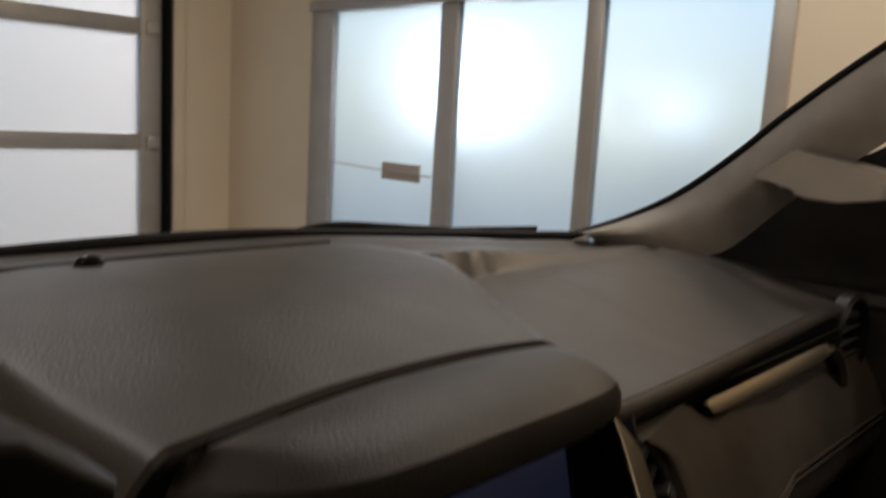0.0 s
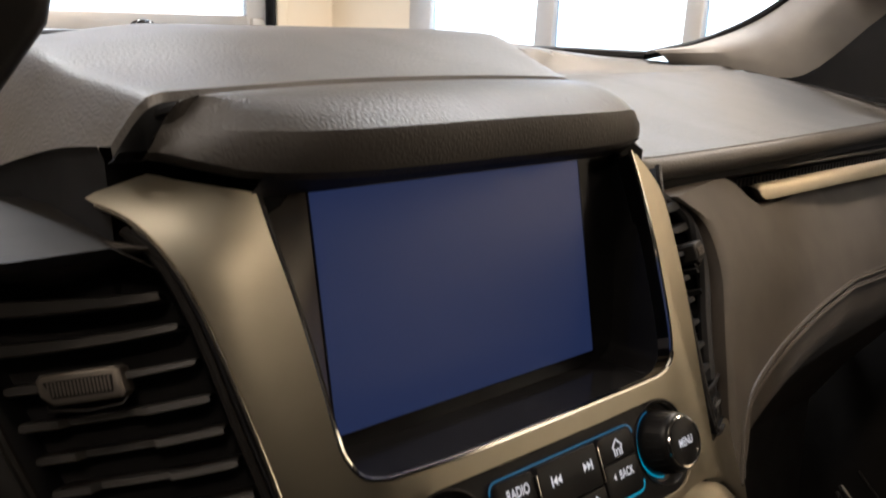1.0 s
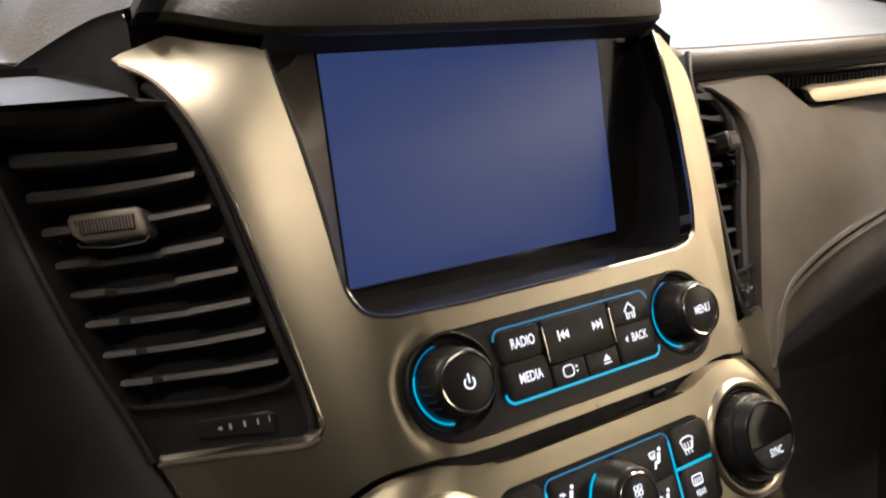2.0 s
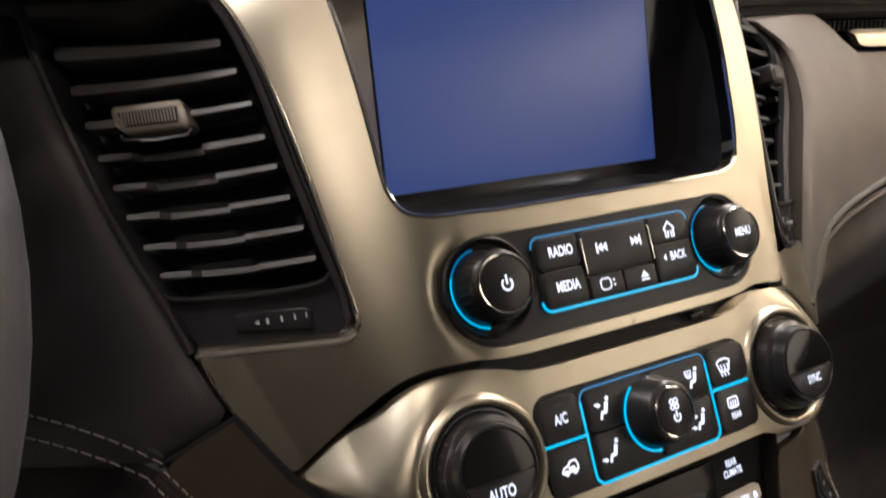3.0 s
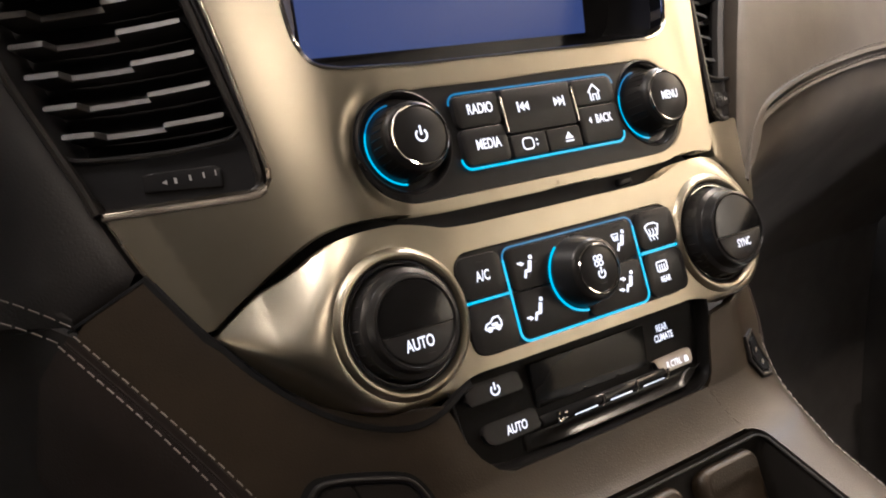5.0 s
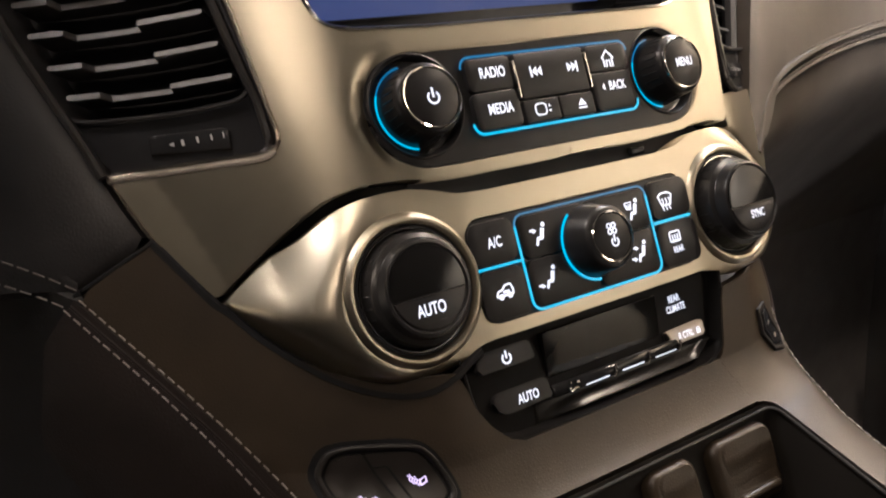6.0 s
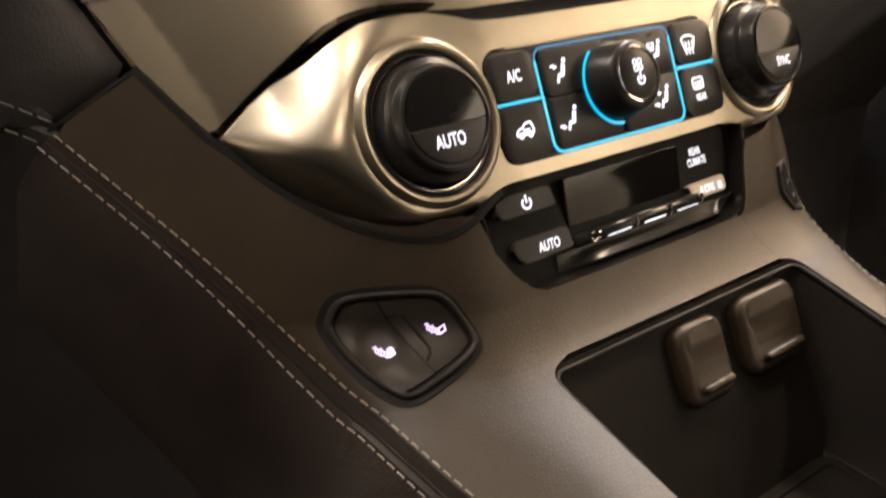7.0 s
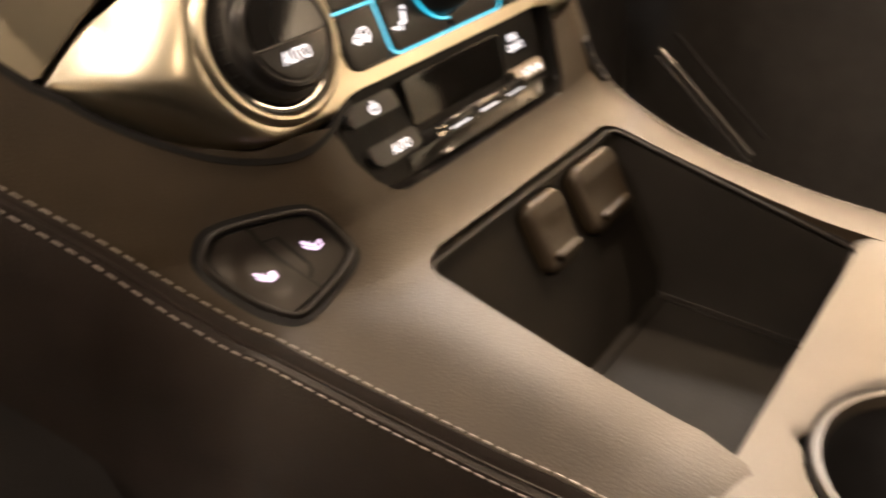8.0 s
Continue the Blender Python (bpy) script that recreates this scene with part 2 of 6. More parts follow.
def slab(outer, holes=(), top=0.0, bottom=-0.004, r=0.001, fn=F, cut=0.0, steps=3, bow=None, back=False):
    """A plate with rounded edges, laid onto fn. bow(x, v) lifts its top."""
    bm = bmesh.new()
    loops = [offset(clean(outer), -r)] + [offset(clean(h), r) for h in holes]
    edges = []
    for loop in loops:
        vs = [bm.verts.new((p[0], p[1], 0)) for p in loop]
        edges += [bm.edges.new((vs[i - 1], vs[i])) for i in range(len(vs))]
    bmesh.ops.triangle_fill(bm, use_beauty=True, edges=edges, normal=(0, 0, 1))
    if cut:
        xs, ys = [p[0] for p in loops[0]], [p[1] for p in loops[0]]
        for axis, lo, hi in ((0, min(xs), max(xs)), (1, min(ys), max(ys))):
            k = int((hi - lo) / cut)
            for i in range(1, k + 1):
                co = [0, 0, 0]
                co[axis] = lo + (hi - lo) * i / (k + 1)
                no = [0, 0, 0]
                no[axis] = 1
                bmesh.ops.bisect_plane(bm, geom=bm.verts[:] + bm.edges[:] + bm.faces[:], dist=1e-6, plane_co=co, plane_no=no)
        bmesh.ops.remove_doubles(bm, verts=bm.verts, dist=min(cut * 0.12, 0.0005))
        bmesh.ops.dissolve_degenerate(bm, dist=1e-5, edges=bm.edges)
        inside = [e for e in bm.edges if len(e.link_faces) == 2]
        bmesh.ops.beautify_fill(bm, faces=bm.faces, edges=inside)
    for f in bm.faces:
        if f.normal.z < 0:
            f.normal_flip()
    rim = [e for e in bm.edges if len(e.link_faces) == 1]
    outward = {}
    for e in rim:
        f = e.link_faces[0]
        a, b = e.verts
        d = (b.co - a.co).normalized()
        n = Vector((d.y, -d.x, 0))
        if n.dot(f.calc_center_median() - a.co) > 0:
            n = -n
        for v in e.verts:
            outward[v] = outward.get(v, Vector()) + n
    ring = {v: (v.co.copy(), n.normalized()) for v, n in outward.items()}
    current, tilt = rim, {}
    for k in range(1, steps + 2):
        ext = bmesh.ops.extrude_edge_only(bm, edges=current)
        nv = [g for g in ext["geom"] if isinstance(g, bmesh.types.BMVert)]
        current = [g for g in ext["geom"] if isinstance(g, bmesh.types.BMEdge) and g.verts[0] in nv and g.verts[1] in nv]
        old = list(ring.items())
        nxt = {}
        for v in nv:
            src = min((w for w in (e.other_vert(v) for e in v.link_edges) if w in ring), key=lambda w: (w.co - v.co).length)
            base, n = ring[src]
            a = math.pi / 2 * min(k, steps) / steps
            v.co = (base.x + n.x * r * math.sin(a), base.y + n.y * r * math.sin(a), -r * (1 - math.cos(a)) if k <= steps else bottom - top)
            nxt[v] = (base, n)
            tilt[v] = (a, n)
        ring = nxt
    if back:
        bmesh.ops.holes_fill(bm, edges=current, sides=0)
    lay = bm.verts.layers.float_vector.new("smooth_normal") if cut else None
    up = lambda x, y: fn(x, y, top + (bow(x, y) if bow else 0))
    for v in bm.verts:
        x, y, z = v.co
        if cut:
            h = 2e-4
            tx, ty = up(x + h, y) - up(x - h, y), up(x, y + h) - up(x, y - h)
            n = tx.cross(ty).normalized()
            if v in tilt:
                a, o = tilt[v]
                n = (n * math.cos(a) + (tx.normalized() * o.x + ty.normalized() * o.y) * math.sin(a)).normalized()
            v[lay] = n
        v.co = fn(x, y, top + z + (bow(x, y) if bow else 0))
    bmesh.ops.recalc_face_normals(bm, faces=bm.faces)
    if cut:
        bm.normal_update()
        for f in bm.faces:
            if f.normal.dot(sum((q[lay] for q in f.verts), Vector())) < 0:
                f.normal_flip()
    return bm


def loft(rows, closed=False, bm=None):
    """A skin over rows of points, all of one count."""
    bm = bm or bmesh.new()
    grid = [[bm.verts.new(p) for p in row] for row in rows]
    for a, b in zip(grid, grid[1:]):
        n = len(a)
        for i in range(n if closed else n - 1):
            j = (i + 1) % n
            try:
                bm.faces.new((a[i], a[j], b[j], b[i]))
            except ValueError:
                pass
    return bm


def tube(path, r, n=8, bm=None, squash=1.0):
    bm = bm or bmesh.new()
    P = [Vector(p) for p in path]
    rows = []
    for i, p in enumerate(P):
        d = (P[min(i + 1, len(P) - 1)] - P[max(i - 1, 0)]).normalized()
        a = d.cross(Vector((0, 0, 1)))
        a = a.normalized() if a.length > 1e-3 else Vector((1, 0, 0))
        b = a.cross(d)
        rows.append([p + a * r * math.cos(2 * math.pi * k / n) + b * r * squash * math.sin(2 * math.pi * k / n) for k in range(n)])
    grid = [[bm.verts.new(q) for q in row] for row in rows]
    for a, b in zip(grid, grid[1:]):
        for i in range(n):
            bm.faces.new((a[i], a[(i + 1) % n], b[(i + 1) % n], b[i]))
    bm.faces.new(list(reversed(grid[0])))
    bm.faces.new(grid[-1])
    return bm


def turned(profile, cx, cv, n=48, fn=F, capped=True):
    """A turned body on the face: profile rows of (radius, w)."""
    bm = bmesh.new()
    rows = [[fn(cx + r * math.cos(2 * math.pi * k / n), cv + r * math.sin(2 * math.pi * k / n), w) for k in range(n)] for r, w in profile]
    loft(rows, closed=True, bm=bm)
    if capped and profile[-1][0] > 1e-5:
        bm.verts.ensure_lookup_table()
        bm.faces.new(bm.verts[-n:])
    bmesh.ops.remove_doubles(bm, verts=bm.verts, dist=1e-6)
    bmesh.ops.recalc_face_normals(bm, faces=bm.faces)
    return bm


def box(x0, x1, y0, y1, z0, z1, bevel=0.0, fn=plain):
    bm = bmesh.new()
    bmesh.ops.create_cube(bm, size=1)
    for v in bm.verts:
        v.co = ((x0 + x1) / 2 + v.co.x * (x1 - x0), (y0 + y1) / 2 + v.co.y * (y1 - y0), (z0 + z1) / 2 + v.co.z * (z1 - z0))
    if bevel:
        bmesh.ops.bevel(bm, geom=bm.edges[:] + bm.verts[:], offset=bevel, segments=3, profile=0.5, affect="EDGES")
    for v in bm.verts:
        v.co = fn(*v.co)
    return bm


def mesh_from(name, bm, mat, smooth=35):
    me = bpy.data.meshes.new(name)
    lay = bm.verts.layers.float_vector.get("smooth_normal")
    normals = [tuple(v[lay]) for v in bm.verts] if lay else None
    bm.to_mesh(me)
    bm.free()
    me.materials.append(mat)
    for p in me.polygons:
        p.use_smooth = True
    if normals:
        me.normals_split_custom_set_from_vertices(normals)
    else:
        me.set_sharp_from_angle(angle=radians(smooth))
    return me


def thing(name, at, label, category, group="", kind=""):
    ob = new(name)
    ob.location = at
    ob.empty_display_size = 0.02
    return tagged(ob, label, category, group, kind)


def part(name, bm, mat, parent, label="", smooth=35):
    ob = new(name, mesh_from(name, bm, mat, smooth))
    ob.parent = parent
    ob.matrix_parent_inverse = Matrix.Translation(-Vector(parent.location))
    if label:
        ob["label"] = label
    return ob


def solo(name, bm, mat, label, category, kind="", smooth=35):
    return tagged(new(name, mesh_from(name, bm, mat, smooth)), label, category, "", kind)


def joined(*bms):
    out = bms[0]
    for b in bms[1:]:
        me = bpy.data.meshes.new("tmp")
        b.to_mesh(me)
        b.free()
        out.from_mesh(me)
        bpy.data.meshes.remove(me)
    return out


def lettering(words, size, cx, cv, w, fn=F, bold=0.00010, narrow=0.70, spacing=1.0):
    """The words as thin raised letters, centred on the face."""
    cu = bpy.data.curves.new("words", "FONT")
    cu.body, cu.size, cu.align_x, cu.align_y = words, size, "CENTER", "CENTER"
    cu.offset, cu.space_line = bold, spacing
    ob = new("words", cu)
    me = bpy.data.meshes.new_from_object(ob.evaluated_get(bpy.context.evaluated_depsgraph_get()))
    bpy.data.objects.remove(ob)
    bm = bmesh.new()
    bm.from_mesh(me)
    bpy.data.meshes.remove(me)
    for v in bm.verts:
        v.co = fn(cx + v.co.x * narrow, cv + v.co.y, w)
    return bm


def stroke(points, width, w, fn=F, closed=False, height=0.0003):
    """A flat line of that width on the face."""
    pts = [Vector(p[:2]) for p in points]
    n = len(pts)
    left, right = [], []
    for i in range(n):
        a = pts[i - 1] if (i or closed) else pts[i]
        c = pts[(i + 1) % n] if (i < n - 1 or closed) else pts[i]
        d = (c - a).normalized()
        m = Vector((-d.y, d.x)) * width / 2
        left.append(pts[i] + m)
        right.append(pts[i] - m)
    bm = bmesh.new()
    rows = []
    for a, b in zip(left, right):
        rows.append([bm.verts.new(fn(*a, w - height)), bm.verts.new(fn(*a, w)), bm.verts.new(fn(*b, w)), bm.verts.new(fn(*b, w - height))])
    count = n if closed else n - 1
    for i in range(count):
        a, b = rows[i], rows[(i + 1) % n]
        for k in range(3):
            bm.faces.new((a[k], a[k + 1], b[k + 1], b[k]))
    bmesh.ops.recalc_face_normals(bm, faces=bm.faces)
    return bm


def flat(points, w, fn=F):
    bm = bmesh.new()
    bm.faces.new([bm.verts.new(fn(p[0], p[1], w)) for p in points])
    bmesh.ops.triangulate(bm, faces=bm.faces)
    return bm


def smooth(t):
    t = min(1, max(0, t))
    return t * t * (3 - 2 * t)


def arc(cx, cv, r, a0, a1, n=24):
    return [(cx + r * math.cos(radians(a0 + (a1 - a0) * i / n)), cv + r * math.sin(radians(a0 + (a1 - a0) * i / n))) for i in range(n + 1)]

# ---- garage ----
XS, YD = 3.3, 5.34                      # side wall with windows, front wall with the glazed door
XL, YB, HG = -4.5, -6.0, 3.6


def wall(name, x0, x1, y0, y1, z0, z1, label):
    return solo(name, box(x0, x1, y0, y1, z0, z1), CREAM, label, "wall", "structure")


solo("floor", box(XL - 0.2, XS + 0.2, YB - 0.2, YD + 0.2, -0.12, 0.0), CONCRETE, "grey painted concrete garage floor", "floor", "structure")
solo("ceiling", box(XL - 0.2, XS + 0.2, YB - 0.2, YD + 0.2, HG, HG + 0.15), CEILING, "white board garage ceiling", "ceiling", "structure")
wall("wall_west", XL - 0.2, XL, YB, YD, 0, HG, "plain cream painted garage wall")
wall("wall_south", XL, XS, YB - 0.2, YB, 0, HG, "plain cream painted garage wall")
DX0, DX1, DZ1 = -1.2, 2.80, 3.0
wall("wall_north", DX1 + 0.09, XS, YD, YD + 0.2, 0, HG, "cream painted wall beside the glazed garage door")
wall("wall_north.001", XL, DX0 - 0.09, YD, YD + 0.2, 0, HG, "cream painted wall beside the glazed garage door")
wall("wall_north.002", DX0 - 0.09, DX1 + 0.09, YD, YD + 0.2, DZ1, HG, "cream painted wall over the glazed garage door")
WY0, WY1, WZ0, WZ1 = 1.17, 4.35, 0.55, 2.13
wall("wall_east", XS, XS + 0.2, WY1, YD + 0.2, 0, HG, "cream painted garage wall beside the frosted window")
wall("wall_east.001", XS, XS + 0.2, YB, WY0, 0, HG, "cream painted garage wall beside the frosted window")
wall("wall_east.002", XS, XS + 0.2, WY0, WY1, 0, WZ0, "cream painted wall under the frosted window")
wall("wall_east.003", XS, XS + 0.2, WY0, WY1, WZ1 + 0.06, HG, "cream painted wall over the frosted window")

win = thing("window_1", (XS, 2.7, WZ0), "wide frosted window in grey aluminium mullions", "window", "", "structure")
for y in (WY1 - 0.11, 3.10, 2.122, WY0 + 0.02):
    half = 0.11 if y > 4 else 0.068 if y > 3 else 0.05
    part("mullion", box(XS - 0.015, XS + 0.04, y - half, y + half, WZ0, WZ1, 0.006), ALU, win)
part("head_rail", box(XS - 0.045, XS + 0.085, WY0, WY1, WZ1 - 0.005, WZ1 + 0.06, 0.006), ALU, win)
part("sill", box(XS - 0.07, XS + 0.10, WY0, WY1, WZ0 - 0.03, WZ0 + 0.03, 0.006), ALU, win)
for y0, y1 in ((WY0, 2.12), (2.12, 3.10), (3.10, WY1)):
    pane = part("pane", box(XS + 0.02, XS + 0.021, y0, y1, WZ0, WZ1), FROST, win, "frosted glass pane")
    pane.visible_shadow = False

sign = thing("hanging_card", (XS - 0.07, 3.38, 1.08), "small grey card hung on a cord before the frosted window", "sign")
part("card", box(XS - 0.072, XS - 0.066, 3.215, 3.545, 1.085, 1.190, 0.002), CARD, sign)
part("cord", tube([(XS - 0.075, 4.1, 1.155), (XS - 0.075, 3.5, 1.135), (XS - 0.075, 3.12, 1.130)], 0.004, 6), CARD, sign)

door = thing("door_1", (0.8, YD, 0), "glazed sectional garage door with grey aluminium rails", "garage door", "", "structure")
rails = [0.0, 0.40, 1.19, 1.98, 2.77]
for z in rails:
    part("rail", box(DX0, 2.57, YD - 0.03, YD + 0.03, z - 0.055, z + 0.055, 0.006), ALU, door)
    part("hinge", box(2.60, 2.70, YD - 0.06, YD - 0.02, z - 0.05, z + 0.04, 0.008), ALU, door)
for x0, x1 in ((2.57, 2.72), (1.0, 1.10), (-0.4, -0.3), (-1.2, -1.1)):
    part("stile", box(x0, x1, YD - 0.03, YD + 0.032, 0, DZ1, 0.006), ALU, door)
part("seal", box(2.72, DX1, YD - 0.02, YD + 0.05, 0, DZ1), SEAL_AND_SHADE, door)
part("track", box(2.745, 2.765, YD - 0.10, YD - 0.02, 0, DZ1, 0.004), SEAL_AND_SHADE, door)
for x0, x1 in ((DX0 - 0.09, DX0), (DX1, DX1 + 0.09)):
    part("jamb", box(x0, x1, YD - 0.05, YD + 0.2, 0, DZ1, 0.01), CREAM, door)
for z0, z1 in zip(rails, rails[1:]):
    pane = part("pane", box(DX0, 2.57, YD + 0.004, YD + 0.005, z0, z1), OPAL, door, "white translucent pane")
    pane.visible_shadow = False

# unseen ceiling lights, placed and powered to brighten the cabin trim
light = thing("ceiling_light", (0, 0, HG - 0.1), "unseen long warm ceiling light added to light the cabin", "ceiling light", "garage ceiling lights")
part("housing", box(-0.16, 0.16, -0.75, 0.75, HG - 0.06, HG, 0.01), ALU, light)
part("diffuser", box(-0.14, 0.14, -0.73, 0.73, HG - 0.085, HG - 0.061, 0.008), TUBE, light, "warm lit diffuser")
light.location = (-1.9, -2.8, HG - 0.1)
lamp("tube_lamp", "AREA", 26.0, (1.0, 0.93, 0.82), pose(-1.9, -2.8, HG - 0.09), (0.28, 1.46))
for x, y, power, tint in ((XS - 0.5, -0.35, 52.0, (1.0, 0.80, 0.58)), (-1.6, 0.65, 11.0, (1.0, 0.80, 0.58)), (2.2, 1.4, 26.0, (1.0, 0.93, 0.82)), (0.2, 2.6, 26.0, (1.0, 0.93, 0.82)), (2.5, -3.6, 26.0, (1.0, 0.93, 0.82))):
    copy_thing(light, pose(x, y, HG - 0.1))
    lamp("tube_lamp", "AREA", power, tint, pose(x, y, HG - 0.09), (0.28, 1.46))

FLOOD = material("lit_lamp_glass", (0.8, 0.8, 0.8), 0.3, emit=(1.0, 0.98, 0.95), emit_strength=15.0)
for x, y, z, r in ((4.45, 3.96, 1.72, 0.27), (5.3, 2.62, 1.60, 0.07)):
    lampy = thing("yard_lamp", (x, y, 0), "bright lamp standing outside the frosted window", "lamp", "lamps outside the window")
    part("post", tube([(x, y, -0.13), (x, y, z - r)], 0.03, 10), ALU, lampy)
    part("globe", turned([(0.001, -r)] + [(r * math.sin(a), -r * math.cos(a)) for a in np.linspace(0.15, 3.0, 14)] + [(0.0, r)], 0, 0, 24, lambda u, v, w, x=x, y=y, z=z: Vector((x + u, y + v, z + w))), FLOOD, lampy, "lit white globe")
ground = solo("ground", box(-60, 60, -60, 60, -0.2, -0.13), CONCRETE, "grey paved yard outside the garage", "ground", "structure")

# ---- car body round the cabin ----
# unseen roof; its side rails are added to block the ceiling lights
roof = thing("car_roof", (0, -0.9, 1.82), "unseen dark cloth headliner with rails added to block light", "car roof")
part("headliner", loft([[(x, y, 1.86 - 0.10 * (abs(x) / 0.64) ** 3 - 0.16 * max(0, (y + 0.35) / 0.5) ** 2) for x in np.linspace(-0.64, 0.64, 17)] for y in np.linspace(-2.6, 0.0, 14)]), HEADLINER, roof)
for sx in (-1, 1):
    part("blocking_rail", loft([[(sx * x, y, z - 0.16 * max(0, (y + 0.35) / 0.5) ** 2) for x, z in ((0.635, 1.764), (0.67, 1.745), (0.71, 1.715), (0.74, 1.675), (0.75, 1.640), (0.775, 1.632))] for y in np.linspace(-2.6, 0.0, 14)]), HEADLINER, roof)
# unseen cabin lamps, set where the trim needs highlights and warm light
for x, y, z, sx, sy, power in ((-0.455, -0.63, 1.810, 0.06, 0.045, 22.0), (0.53, -0.17, 1.785, 0.050, 0.033, 150.0), (-0.24, -0.12, 1.800, 0.050, 0.030, 22.0)):
    dome = thing("dome_lamp", (x, y, z), "unseen lit cabin lamp added to the headliner", "cabin lamp", "cabin lamps")
    part("bezel", box(x - sx - 0.012, x + sx + 0.012, y - sy - 0.012, y + sy + 0.012, z - 0.006, z + 0.02, 0.004), HEADLINER, dome)
    part("lens", box(x - sx, x + sx, y - sy, y + sy, z - 0.012, z - 0.0065, 0.002), DOME, dome, "warm lit lens")
    lamp("dome_light", "AREA", power * 4 * sx * sy, (1.0, 0.76, 0.50), pose(x, y, z - 0.014), (2 * sx, 2 * sy))
side = thing("passenger_door", (0.82, -0.4, 0.6), "dark inner panel of the closed passenger door", "car door")
part("inner_panel", loft([[(0.80 + 0.03 * math.sin(z * 3), y, z) for y in np.linspace(-0.9, 0.26, 12)] for z in np.linspace(0.45, 1.28, 9)]), WHEELHIDE, side)
part("belt_trim", tube([(0.80, y, 1.285) for y in np.linspace(-0.9, 0.22, 10)], 0.018, 8), RUBBER, side)

# unseen panels added to block light and bright reflections from the left
dside = thing("driver_light_block", (-0.84, -0.4, 0.6), "unseen dark panels added to block light from the driver side", "car trim")
part("pillar_panel", loft([[(-0.83 + 0.19 * smooth((z - 1.2) / 0.6), y, z) for y in np.linspace(-1.4, 0.06, 14)] for z in np.linspace(0.36, 1.70, 10)]), BLACKHIDE, dside)
part("sill_panel", loft([[(-0.83, y, z) for y in np.linspace(-0.60, 0.40, 8)] for z in np.linspace(0.36, 0.86, 5)]), BLACKHIDE, dside)
# unseen wall added to keep light from the rear out
rearw = thing("rear_light_block", (0, -2.5, 0.6), "unseen dark wall added to block light from behind", "car trim")
part("rear_panel", loft([[(x, -1.35 - 0.05 * math.cos(x), z) for x in np.linspace(-0.84, 0.84, 9)] for z in np.linspace(0.36, 1.84, 6)]), BLACKHIDE, rearw)

# passenger-side windscreen pillar with a grab handle
pil = thing("windscreen_pillar", (0.76, 0.30, 1.33), "grey windscreen pillar trim with a grab handle", "pillar trim")
edge = [(0.60, 0.372, 1.338), (0.70, 0.352, 1.358), (0.75, 0.3045, 1.3938), (0.755, 0.232, 1.4524), (0.757, 0.1674, 1.5121), (0.758, 0.07, 1.590), (0.755, -0.10, 1.71), (0.74, -0.3, 1.80)]
back_edge = [(0.62, 0.345, 1.331), (0.69, 0.290, 1.327), (0.742, 0.234, 1.325), (0.756, 0.157, 1.400), (0.762, 0.09, 1.455), (0.768, 0.0, 1.53), (0.77, -0.15, 1.65), (0.76, -0.33, 1.77)]
E1, E2 = spline(edge, 5), spline(back_edge, 5)
rows = []
for a, b in zip(E1, E2):
    rows.append([a.lerp(b, t) + Vector((-0.022, -0.012, 0.012)) * math.sin(math.pi * t) for t in np.linspace(0, 1, 7)])
part("trim_cover", loft(rows), PILLAR, pil)
part("glass_border", tube(E1, 0.0055, 8), SEAL_AND_SHADE, pil, "black windscreen border")
side_fn = lambda y, z, w: Vector((0.735 - w, y, z))
part("handle_mount", slab([(0.192, 1.4250), (0.186, 1.432), (0.150, 1.460), (0.140, 1.4660), (0.060, 1.4500), (0.020, 1.442), (0.010, 1.425), (0.045, 1.415), (0.086, 1.4080), (0.120, 1.4090)], [], 0.030, -0.02, 0.006, side_fn, 0.008, 4), HANDLE_LIT, pil, "moulded grab handle foot, coloured lighter as if lit")
part("grab_handle", tube(spline([(0.712, 0.030, 1.432), (0.700, 0.00, 1.450), (0.690, -0.08, 1.53), (0.70, -0.20, 1.64)], 5), 0.013, 12), HANDLE_LIT, pil, "moulded grab handle, coloured lighter as if lit")
sail = thing("door_corner_trim", (0.81, 0.1, 1.30), "dark door corner trim below the pillar", "door trim")
part("corner_panel", loft([[(0.80, y, 1.26), (0.80 + 0.012, y, 1.33), (0.815, y, 1.30 + zt)] for y, zt in ((0.36, 0.035), (0.24, 0.07), (0.16, 0.14), (0.09, 0.165), (0.03, 0.20), (-0.02, 0.17), (-0.10, 0.03), (-0.5, -0.02), (-0.9, -0.02))]), RUBBER, sail)

# ---- dashboard ----
dash = thing("dashboard", (0, 0.2, 1.2), "dark grained vinyl dashboard of a car", "dashboard")


def gap_y(x):
    """The front of the dash top, along the joint behind the screen cowl."""
    u = (x - CX) / 0.150
    return 0.070 - (0.026 * abs(u) ** 2.4 if x > CX else 0.0165 * math.tanh(1.6 * abs(u) ** 2.4))


def crease_x(y):
    return 0.096 + 0.50 * max(0.0, y - 0.04)


def soft_fall(k, soft):
    """Nought before an edge, then an even slope, with a rounded turn between."""
    return (k + math.sqrt(k * k + soft * soft)) / 2


